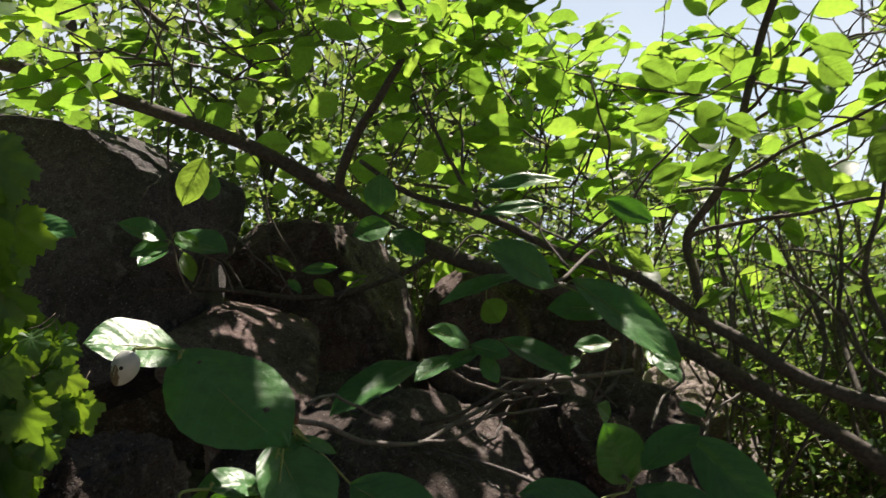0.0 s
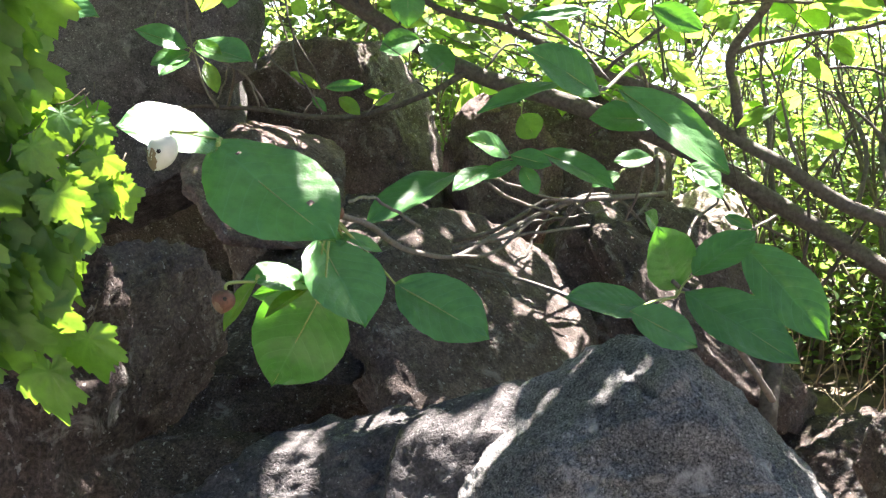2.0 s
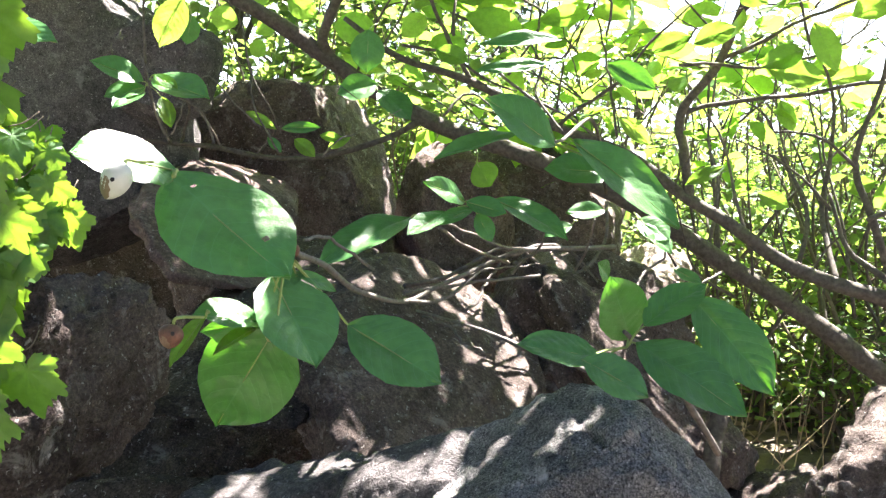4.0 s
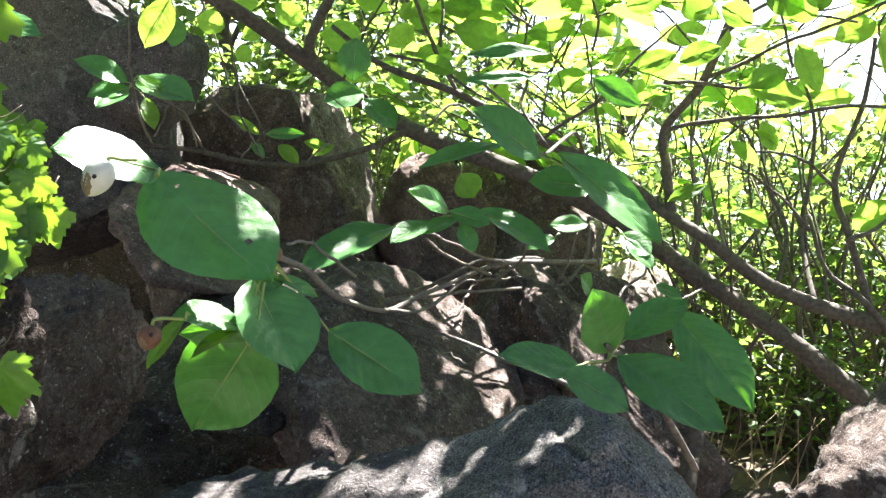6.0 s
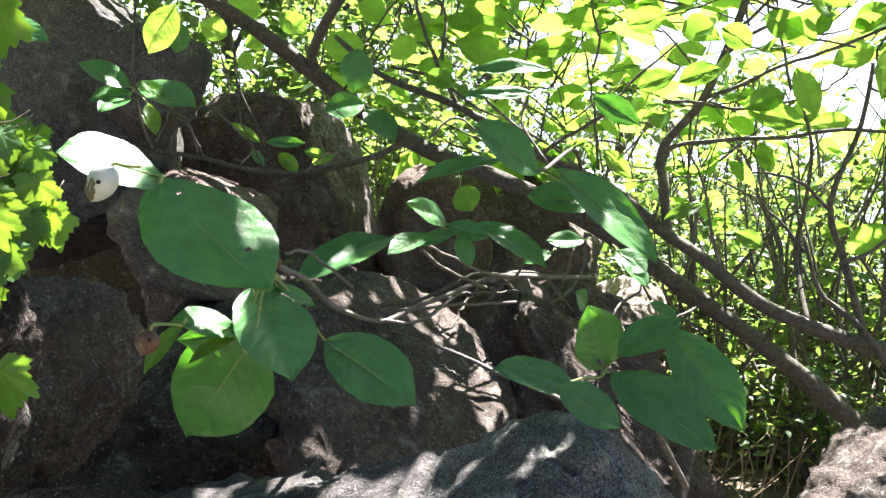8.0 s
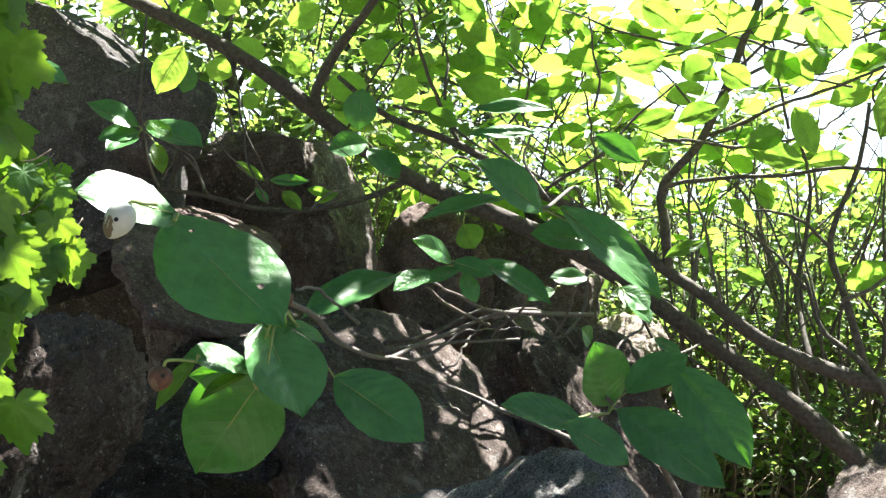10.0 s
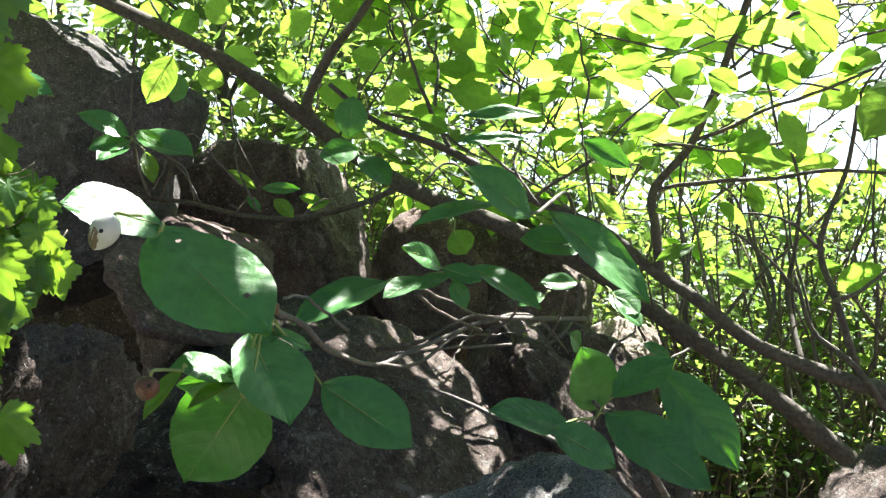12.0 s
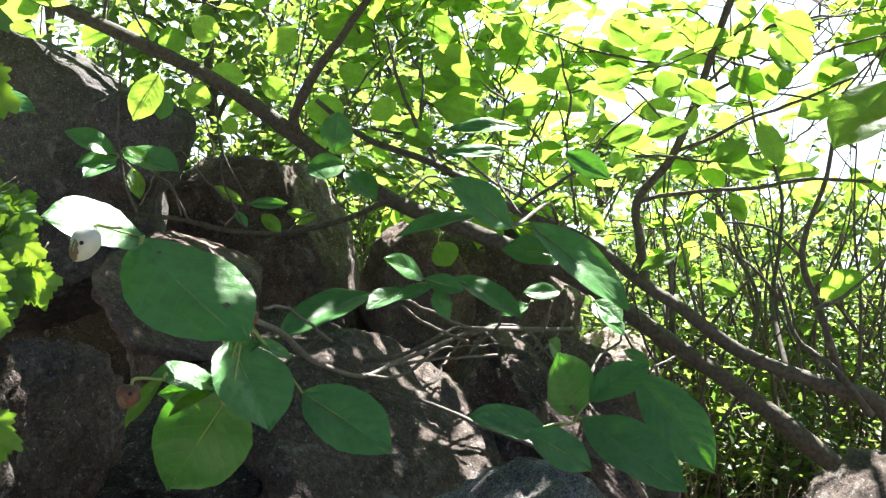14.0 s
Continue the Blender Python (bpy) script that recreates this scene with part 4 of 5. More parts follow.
leaf((0.164, 2.850, 1.901), (0.270, 2.820, 1.809), 0.105, (-0.176, -0.978, 0.117), magnolia, fold=0.08, bend=0.1, seed=88, material=LEAF_UP)
leaf((0.781, 2.950, 1.873), (0.640, 2.920, 1.835), 0.112, (0.170, -0.976, 0.134), magnolia, fold=0.08, bend=0.1, seed=89, material=LEAF_UP)
leaf((-0.639, 3.350, 1.969), (-0.755, 3.320, 1.882), 0.111, (0.197, -0.978, 0.074), magnolia, fold=0.08, bend=0.1, seed=90, material=LEAF_UP)
leaf((-0.313, 3.250, 1.970), (-0.439, 3.220, 1.906), 0.111, (0.193, -0.978, 0.079), magnolia, fold=0.08, bend=0.1, seed=91, material=LEAF_UP)
leaf((-1.244, 3.450, 1.983), (-1.374, 3.420, 1.938), 0.121, (0.209, -0.977, 0.050), magnolia, fold=0.08, bend=0.1, seed=92, material=LEAF_UP)
leaf((-0.985, 3.450, 1.967), (-1.094, 3.420, 2.004), 0.119, (0.291, -0.953, 0.085), magnolia, fold=0.08, bend=0.1, seed=93, material=LEAF_UP)
leaf((-0.084, 2.950, 1.837), (0.057, 2.920, 1.768), 0.107, (-0.097, -0.970, 0.224), magnolia, fold=0.08, bend=0.1, seed=94, material=LEAF_UP)
leaf((0.733, 2.200, 1.654), (0.826, 2.170, 1.610), 0.076, (-0.256, -0.960, 0.111), magnolia, fold=0.08, bend=0.1, seed=95, material=LEAF_UP)
leaf((0.586, 3.050, 1.876), (0.442, 3.020, 1.826), 0.097, (0.141, -0.974, 0.179), magnolia, fold=0.08, bend=0.1, seed=96, material=LEAF_UP)
leaf((-0.103, 2.950, 1.937), (0.018, 2.920, 1.865), 0.097, (-0.159, -0.977, 0.141), magnolia, fold=0.08, bend=0.1, seed=97, material=LEAF_UP)
leaf((0.434, 2.300, 1.797), (0.522, 2.270, 1.740), 0.077, (-0.265, -0.960, 0.094), magnolia, fold=0.08, bend=0.1, seed=98, material=LEAF_UP)
leaf((0.808, 2.950, 1.938), (0.921, 2.920, 1.857), 0.096, (-0.233, -0.972, 0.036), magnolia, fold=0.08, bend=0.1, seed=99, material=LEAF_UP)
leaf((0.874, 2.200, 1.758), (0.940, 2.170, 1.681), 0.078, (-0.331, -0.940, 0.087), magnolia, fold=0.08, bend=0.1, seed=100, material=LEAF_UP)
leaf((1.359, 2.850, 1.799), (1.236, 2.820, 1.735), 0.101, (0.052, -0.939, 0.341), magnolia, fold=0.08, bend=0.1, seed=101, material=LEAF_UP)
leaf((-0.536, 3.150, 1.969), (-0.403, 3.120, 1.924), 0.104, (-0.180, -0.976, 0.123), magnolia, fold=0.08, bend=0.1, seed=102, material=LEAF_UP)
leaf((-1.092, 3.350, 1.954), (-1.195, 3.320, 1.879), 0.112, (0.225, -0.971, 0.080), magnolia, fold=0.08, bend=0.1, seed=103, material=LEAF_UP)
leaf((-1.389, 3.350, 1.969), (-1.512, 3.320, 1.916), 0.115, (0.221, -0.975, 0.035), magnolia, fold=0.08, bend=0.1, seed=104, material=LEAF_UP)
leaf((-1.658, 3.250, 1.943), (-1.754, 3.220, 1.881), 0.121, (0.284, -0.959, 0.026), magnolia, fold=0.08, bend=0.1, seed=105, material=LEAF_UP)
leaf((0.767, 2.100, 1.455), (0.659, 2.070, 1.420), 0.061, (0.102, -0.889, 0.446), magnolia, fold=0.08, bend=0.1, seed=106, material=LEAF_UP)
leaf((0.800, 1.450, 1.539), (0.667, 1.400, 1.410), 0.105, (-0.325, -0.721, 0.612), magnolia, fold=0.06, bend=0.05, seed=140, shape=1.1, material=LEAF_UP, label="broad glowing leaf lit from behind")


# bare twigs about the sprig over the boulders
branch([(-0.746, 1.930, 1.257), (-0.763, 1.910, 1.313), (-0.775, 1.900, 1.409), (-0.796, 1.920, 1.455)], 0.0035, 0.0016, TWIG, magnolia, "twig", seed=701, sides=6, steps=5)
branch([(-0.739, 1.930, 1.273), (-0.710, 1.920, 1.318), (-0.700, 1.950, 1.396)], 0.0028, 0.0012, TWIG, magnolia, "twig", seed=702, sides=6, steps=5)
branch([(-0.646, 1.950, 1.249), (-0.659, 1.930, 1.317), (-0.683, 1.900, 1.343), (-0.741, 1.900, 1.376)], 0.003, 0.0012, TWIG, magnolia, "twig", seed=703, sides=6, steps=5)
branch([(-0.503, 2.000, 1.222), (-0.529, 1.980, 1.280), (-0.559, 2.000, 1.334), (-0.578, 2.050, 1.430), (-0.606, 2.100, 1.515)], 0.003, 0.0015, BARK, magnolia, "twig", seed=704, sides=6, steps=5)
branch([(-0.545, 2.000, 1.286), (-0.600, 2.000, 1.335), (-0.665, 2.000, 1.408), (-0.730, 2.020, 1.379)], 0.0026, 0.001, TWIG, magnolia, "twig", seed=705, sides=6, steps=5)
branch([(-0.403, 2.020, 1.213), (-0.364, 2.050, 1.254), (-0.315, 2.100, 1.272), (-0.223, 2.200, 1.326)], 0.0026, 0.001, TWIG, magnolia, "twig", seed=706, sides=6, steps=5)
branch([(-0.237, 2.100, 1.249), (-0.313, 2.200, 1.299), (-0.341, 2.300, 1.345), (-0.419, 2.400, 1.396)], 0.0026, 0.001, BARK, magnolia, "twig", seed=707, sides=6, steps=5)
branch([(-0.098, 1.900, 1.309), (-0.041, 1.950, 1.358), (0.016, 1.900, 1.324), (0.088, 1.850, 1.292)], 0.0035, 0.0016, BARK, magnolia, "twig", seed=708, sides=6, steps=5)
branch([(0.182, 2.000, 1.262), (0.122, 2.100, 1.357), (0.142, 2.200, 1.430), (0.104, 2.300, 1.524)], 0.004, 0.002, BARK, magnolia, "twig", seed=709, sides=6, steps=5)

# ---- buds ----
def bud(base, tip, radius, label, material, spots):
    base, tip = Vector(base), Vector(tip)
    length = (tip - base).length
    m = leaf_frame(base, tip, (0, -1, 0.2))
    rows, cols = 14, 18
    verts, faces = [], []
    for i in range(rows + 1):
        s = i / rows
        r = radius * (math.sin(math.pi * min(0.999, s ** 0.8)) ** 0.6) + 0.0004
        for k in range(cols):
            w = 2 * math.pi * k / cols
            lap = 1 + 0.05 * math.sin(3 * w + s * 3)
            verts.append(m @ Vector((s * length, math.cos(w) * r * lap, math.sin(w) * r * lap)))
    for i in range(rows):
        for k in range(cols):
            j = (k + 1) % cols
            faces.append((i * cols + k, i * cols + j, (i + 1) * cols + j, (i + 1) * cols + k))
    ob = under(mesh_object("bud", verts, faces, material), magnolia)
    tagged(ob, label)
    if spots:
        cap = []
        for i in range(7):
            q = 0.50 + 0.50 * i / 6
            r = 1.012 * radius * (math.sin(math.pi * min(0.999, q ** 0.8)) ** 0.6) + 0.0006
            cap += [m @ Vector((q * length * 1.01, math.cos(w) * r, math.sin(w) * r)) for w in (1.9 + (0.05 + 0.05 * i + 0.05 * (i % 2)) * (j - 3) for j in range(7))]
        mesh_object("bud_scale", cap, [(i * 7 + j, i * 7 + j + 1, i * 7 + j + 8, i * 7 + j + 7) for i in range(6) for j in range(6)], LITTER).parent = ob
    for s, w in spots:
        bm = bmesh.new()
        bmesh.ops.create_uvsphere(bm, u_segments=8, v_segments=6, radius=0.0022)
        me = bpy.data.meshes.new("spot")
        bm.to_mesh(me)
        bm.free()
        me.materials.append(SPOT)
        r = radius * (math.sin(math.pi * s ** 0.8) ** 0.6)
        sp = new("spot", me)
        sp.matrix_world = m @ Matrix.Translation((s * length, math.cos(w) * r, math.sin(w) * r)) @ Matrix.Diagonal((1, 1, 0.6, 1))
        local = sp.matrix_world.copy()
        sp.parent = ob
        sp.matrix_parent_inverse = Matrix.Identity(4)
        sp.matrix_basis = local
    return ob


bud((-0.326, 0.735, 1.269), (-0.341, 0.724, 1.237), 0.0130, "plump creamy white magnolia bud with dark spots", PETAL, [(0.52, 1.35)])
bud((-0.305, 0.770, 1.110), (-0.309, 0.765, 1.086), 0.0115, "reddish brown magnolia bud with pale tip", SEPAL, [(0.35, 1.1)])
branch([(-0.310, 0.760, 1.268), (-0.320, 0.750, 1.269), (-0.325, 0.738, 1.271), (-0.326, 0.735, 1.267)], 0.0016, 0.0018, STALK, magnolia, "bud_stalk", seed=51, jitter=0, sides=6)
branch([(-0.282, 0.800, 1.109), (-0.296, 0.785, 1.113), (-0.302, 0.770, 1.115), (-0.305, 0.770, 1.108)], 0.0016, 0.0018, STALK, magnolia, "bud_stalk", seed=52, jitter=0, sides=6)

bud((-0.228, 0.850, 1.089), (-0.229, 0.840, 1.072), 0.0075, "small plump green leaf bud", STALK, [])
bud((-0.205, 0.865, 1.160), (-0.201, 0.860, 1.174), 0.0045, "small brown twig bud", SEPAL, [])

# ---- crown of the magnolia ----
leaf_meshes = []
for k in range(14):
    rk = random.Random(900 + k)
    lv, lf, lu = leaf_data(0.13, 0.060 + 0.018 * rk.random(), 14, 8, 0.85 + 0.3 * rk.random(), 0.02 + 0.2 * rk.random(), -0.05 + 0.35 * rk.random(), 0.10, 0.008, k)
    me = bpy.data.meshes.new("leaf")
    me.from_pydata([tuple(v) for v in lv], [], lf)
    lay = me.uv_layers.new(name="leaf")
    for loop in me.loops:
        lay.data[loop.index].uv = lu[loop.vertex_index]
    me.materials.append(LEAF_UP)
    me.polygons.foreach_set("use_smooth", [True] * len(me.polygons))
    leaf_meshes.append(me)


class Mass:
    """Many small leaves or stems joined into one mesh."""

    def __init__(self):
        self.verts, self.faces = [], []

    def add(self, verts, faces):
        k = len(self.verts)
        self.verts += [tuple(v) for v in verts]
        self.faces += [tuple(a + k for a in f) for f in faces]

    def blade(self, m, length, width, bend=0.15, rows=4):
        v, f, _ = leaf_data(length, width, rows, 2, 0.8, 0.12, bend, 0.05, 0.0, len(self.verts) % 97)
        self.add([m @ p for p in v], f)

    def done(self, name, material, parent=None, label="", category=""):
        ob = mesh_object(name, self.verts, self.faces, material)
        if parent is not None:
            under(ob, parent)
        return tagged(ob, label, category, kind="stuff")


def leaf_pose(at, away, rnd, level=0.6):
    """A leaf at a place, pointing away from its twig, its face mostly up."""
    x = (Vector(away) + Vector((rnd.gauss(0, 0.5), rnd.gauss(0, 0.5), rnd.gauss(-0.25, 0.25)))).normalized()
    up = Vector((rnd.gauss(0.1, 0.55), rnd.gauss(0.3, 0.5), level + 0.1))
    z = up - x * up.dot(x)
    z = z.normalized() if z.length > 0.05 else x.orthogonal().normalized()
    m = Matrix((x, z.cross(x), z)).transposed().to_4x4()
    m.translation = at
    return m


# gaps left for wanted sun patches (place at the height of the arching twigs, radius), and spots that added leaves shade
GAPS = [((-0.098, 1.259), 0.035), ((-0.114, 1.231), 0.03), ((0.309, 1.780), 0.03), ((0.282, 1.781), 0.02),
        ((0.037, 1.913), 0.03), ((0.039, 1.879), 0.02), ((0.159, 1.967), 0.03), ((-0.095, 2.015), 0.005), ((0.238, 1.789), 0.01), ((0.224, 1.804), 0.01), ((0.001, 1.940), -0.01), ((0.460, 1.655), 0.02), ((0.478, 1.664), 0.012),
        ((0.748, 1.792), 0.01), ((0.112, 1.429), -0.012), ((-0.095, 1.149), 0.02), ((-0.113, 1.133), 0.015), ((-0.096, 1.162), 0.015), ((-0.120, 1.146), 0.005),
        ((-0.076, 1.177), 0.012), ((-0.271, 1.270), 0.02), ((-0.131, 1.113), 0.0), ((-0.124, 1.139), 0.0), ((-0.107, 1.136), 0.0), ((-0.091, 1.160), -0.01), ((-0.192, 1.893), 0.0), ((-0.252, 1.621), 0.003), ((-0.240, 1.638), 0.003), ((-0.227, 1.662), 0.003), ((-0.213, 1.688), 0.003), ((-0.201, 1.711), 0.003), ((-0.191, 1.734), 0.003), ((-0.544, 2.294), 0.055), ((-0.577, 2.326), 0.04), ((-0.131, 1.131), 0.015),
        ((0.058, 2.727), 0.02), ((0.258, 2.914), 0.012), ((0.327, 2.957), 0.0), ((0.372, 2.838), 0.01), ((0.486, 3.020), 0.02),
        ((0.520, 3.123), -0.015), ((0.568, 3.129), -0.02), ((0.620, 3.135), -0.02), ((0.672, 3.145), -0.02), ((0.688, 3.151), -0.025), ((0.739, 3.128), -0.02), ((0.789, 3.156), -0.025), ((1.235, 4.971), 0.25), ((-0.111, 3.767), 0.04), ((0.215, 1.979), 0.02), ((0.190, 2.010), 0.01), ((0.467, 2.384), 0.01), ((0.776, 3.122), -0.01), ((1.379, 3.309), 0.10), ((1.296, 3.274), 0.05), ((1.467, 3.280), 0.06), ((1.143, 3.274), 0.0),
        ((0.155, 2.426), 0.05), ((0.232, 2.417), 0.06), ((0.532, 2.191), 0.05), ((0.945, 2.251), 0.05), ((0.883, 2.308), 0.05), ((0.272, 2.234), 0.05),
        ((0.919, 1.778), 0.05), ((-0.171, 2.630), 0.05), ((-0.157, 2.923), 0.06),
        ((-0.096, 1.250), 0.005), ((-0.075, 1.274), 0.015), ((-0.115, 1.229), -0.01), ((0.038, 1.400), 0.012), ((0.058, 1.423), 0.005), ((0.055, 2.011), 0.005), ((0.037, 1.996), 0), ((0.190, 2.009), 0), ((0.217, 1.979), 0.005), ((0.082, 1.431), -0.02), ((0.115, 1.434), -0.015),
        ((0.739, 1.769), -0.005), ((0.669, 1.684), -0.02), ((0.491, 1.586), -0.025), ((0.370, 2.042), -0.01), ((0.548, 2.069), 0.005), ((0.361, 2.133), -0.01), ((0.475, 2.386), -0.01), ((-0.609, 2.287), 0), ((-0.668, 2.238), -0.02), ((-0.482, 2.289), -0.01), ((-0.276, 1.279), 0.02), ((-0.088, 1.147), -0.005), ((-0.097, 1.116), 0), ((-0.066, 1.173), -0.01),
        ((-0.106, 1.124), -0.01), ((0.040, 1.437), -0.01), ((0.044, 1.438), 0), ((0.048, 1.443), -0.01), ((0.106, 2.484), -0.01), ((0.278, 2.590), -0.015), ((0.355, 2.560), -0.02), ((0.186, 2.561), -0.025), ((1.165, 2.423), 0.05), ((1.239, 2.452), 0.05), ((1.425, 3.300), 0.06), ((1.476, 3.651), 0.06), ((1.738, 3.857), 0.06),
        ((0.050, 1.384), 0.012), ((0.066, 1.374), -0.005), ((-0.222, 1.520), -0.02), ((-0.204, 1.542), -0.02), ((-0.184, 1.565), -0.02), ((-0.164, 1.589), -0.02), ((-0.149, 1.611), -0.02), ((-0.259, 2.084), -0.02), ((-0.242, 2.098), -0.025), ((0.059, 1.436), -0.02), ((1.226, 2.546), 0.06), ((1.291, 2.551), 0.06), ((1.36, 2.56), 0.04), ((1.15, 2.52), 0.03), ((-0.607, 2.778), -0.005), ((-0.592, 2.760), -0.01), ((-0.611, 2.908), -0.005), ((-0.563, 2.925), -0.01),
        ((0.059, 3.879), 0.05), ((-1.066, 2.709), 0.12), ((0.104, 2.026), 0.01), ((0.189, 1.532), -0.01), ((0.206, 1.566), -0.022), ((0.730, 1.782), 0.004), ((0.672, 1.710), -0.012), ((0.514, 1.602), -0.018), ((0.018, 1.452), -0.015), ((0.028, 1.430), -0.02)]
SHADES = [(-0.014, 1.325), (0.390, 1.673), (0.423, 1.688), (0.494, 1.637), (0.590, 1.690),
          (0.643, 1.699), (0.144, 1.439), (-0.148, 1.148), (-0.130, 1.175), (-0.090, 1.246),
          (-0.111, 1.260), (0.081, 1.454), (0.100, 1.447), (0.246, 1.552), (0.250, 1.572), (0.238, 1.535), (0.180, 1.595), (0.416, 1.629), (0.485, 1.593), (0.533, 1.578),
          (0.456, 1.589), (0.516, 1.580), (0.578, 1.599), (0.368, 1.629), (0.608, 1.601), (0.424, 1.619),
          (0.474, 1.600), (0.387, 1.652), (0.526, 1.650), (0.569, 1.613), (0.492, 1.551), (0.415, 1.582), (0.574, 1.578),
          (-0.231, 2.497), (-0.348, 2.446), (-0.141, 2.446), (-0.252, 1.864), (-0.215, 1.917), (-0.227, 2.347), (-0.150, 2.510),
          (-0.226, 1.790), (-0.245, 1.840), (-0.176, 1.859), (-0.300, 1.816), (-0.247, 1.891), (-0.265, 1.750), (-0.217, 1.876), (-0.245, 1.805), (-0.324, 1.782), (-0.275, 1.851), (-0.197, 1.885), (-0.198, 1.679), (-0.210, 1.932),
          (0.051, 2.713), (0.023, 2.723), (0.086, 2.716), (-0.304, 2.634), (-0.242, 2.656), (-0.319, 2.603), (-0.180, 2.917), (-0.256, 2.891), (-0.165, 1.643), (-0.285, 2.672), (-0.255, 2.602),
          (0.099, 2.672), (0.147, 2.711), (0.067, 2.713), (0.123, 2.699), (0.201, 2.758), (0.290, 2.772), (0.066, 2.671), (0.199, 2.769), (0.000, 2.708),
          (0.667, 1.730), (0.712, 1.747), (0.627, 1.708), (0.666, 1.678), (0.681, 1.808), (0.725, 1.831), (0.628, 1.781), (0.754, 1.850), (1.223, 2.445), (1.249, 2.417), (1.189, 2.426), (1.266, 2.491), (1.199, 2.376), (-0.055, 1.231), (-0.066, 1.243), (-0.112, 1.257), (-0.088, 1.268), (-0.130, 1.248), (-0.106, 1.246), (-0.130, 1.219), (-0.075, 1.231), (-0.069, 1.237), (-0.105, 1.243), (-0.099, 1.248), (-0.094, 1.234), (-0.051, 1.243), (1.243, 2.559), (1.274, 2.519), (1.201, 2.494), (0.480, 1.692), (0.509, 1.714), (0.493, 1.701), (0.482, 1.708), (0.499, 1.692), (0.269, 2.860), (0.319, 2.884), (0.226, 2.893), (0.382, 2.933), (0.419, 2.959), (-0.22, 4.0), (-0.15, 4.02), (-0.11, 3.96), (-0.18, 4.07), (-0.26, 4.0), (-0.09, 4.05), (-0.2, 3.92), (-0.13, 4.1), (0.103, 1.994), (0.094, 1.919), (0.012, 1.295), (-0.02, 1.325), (0.045, 1.28), (0.025, 1.285), (-0.747, 3.261), (-0.757, 3.249), (-0.754, 3.3), (-0.75, 3.2), (-0.632, 2.933), (-0.632, 3.008), (-0.628, 2.864), (0.139, 2.506), (0.125, 2.513), (0.153, 2.510), (0.425, 2.769), (0.493, 2.808), (0.46, 2.74), (0.322, 2.654), (0.28, 2.60), (0.39, 2.70), (0.504, 1.705), (0.499, 1.692), (0.484, 1.686), (0.521, 1.714), (0.667, 1.771), (0.639, 1.769), (0.697, 1.770),
          (-0.140, 3.722), (-0.084, 3.751), (-0.196, 3.723), (-0.034, 3.781), (-0.264, 3.743), (-0.326, 3.712), (-0.066, 3.832), (-0.004, 3.886), (0.067, 3.872), (0.049, 2.477), (0.187, 2.547), (0.277, 2.575), (0.417, 2.661), (0.133, 2.474), (0.248, 2.582), (0.085, 2.475), (0.090, 1.342), (0.102, 1.325), (0.108, 1.396), (0.118, 1.400), (0.100, 1.515), (0.122, 1.495), (0.085, 1.535), (0.112, 1.525)]


def in_gap(c, margin=0.045):
    c = c - TO_SUN * ((c.z - 2.1) / TO_SUN.z)
    return any((c.x - g[0]) ** 2 + (c.y - g[1]) ** 2 < (r + margin) ** 2 for g, r in GAPS)


crown_mass = Mass()
single = [0]


def crown_leaf(at, away, rnd, size=1.0):
    m = leaf_pose(at, away, rnd)
    if in_gap(m @ Vector((0.06 * size, 0, 0))):
        return
    if single[0] < 290 and at[1] < 3.2:
        single[0] += 1
        ob = new("leaf", rnd.choice(leaf_meshes))
        ob.parent = magnolia
        ob.matrix_parent_inverse = Matrix.Translation(magnolia.location).inverted()
        ob.matrix_basis = m @ Matrix.Diagonal((size, size, size, 1))
    else:
        crown_mass.blade(m, 0.13 * size, 0.068 * size, rnd.uniform(-0.05, 0.3), 7)


def branchlet(start, way, length, rnd, leaves, radius=0.004):
    pts, p, d = [Vector(start)], Vector(start), Vector(way).normalized()
    for k in range(4):
        d = (d + Vector((rnd.gauss(0, 0.22), rnd.gauss(0, 0.22), rnd.gauss(0.04, 0.16)))).normalized()
        p = p + d * length / 4
        pts.append(p)
    branch(pts, radius, 0.0018, BARK, magnolia, seed=rnd.randint(0, 9999), sides=5, steps=3)
    leaves = max(1, round(leaves * 0.72))
    for k in range(leaves):
        s = 1 - 0.75 * (k / leaves) ** 1.3
        i = min(3, int(s * 4))
        at = pts[i].lerp(pts[i + 1], s * 4 - i)
        a = rnd.uniform(0, 6.283)
        crown_leaf(at, Vector((math.cos(a), math.sin(a), 0)) + d * 0.5, rnd, rnd.choice((0.7, 0.9, 1.05, 1.2, 1.4)))


crown_rnd = random.Random(77)
MAIN = curve_points([(1.030, 2.750, 0.654), (0.750, 2.800, 0.836), (0.424, 2.850, 1.042), (0.113, 2.900, 1.175), (-0.170, 3.000, 1.273), (-0.568, 3.050, 1.515), (-0.888, 2.950, 1.722), (-1.067, 2.900, 1.813), (-1.310, 2.800, 1.916)], 8)
UPRIGHT = curve_points([(0.612, 2.700, 1.306), (0.705, 2.650, 1.448), (0.757, 2.600, 1.598), (0.824, 2.500, 1.903)], 8)


def crown_floor(x):
    """The crown's lower edge rises from the middle to the huge boulder and to the thicket."""
    return max(1.25, 1.42 - 0.42 * x, min(1.5, 1.1 + 0.4 * x))


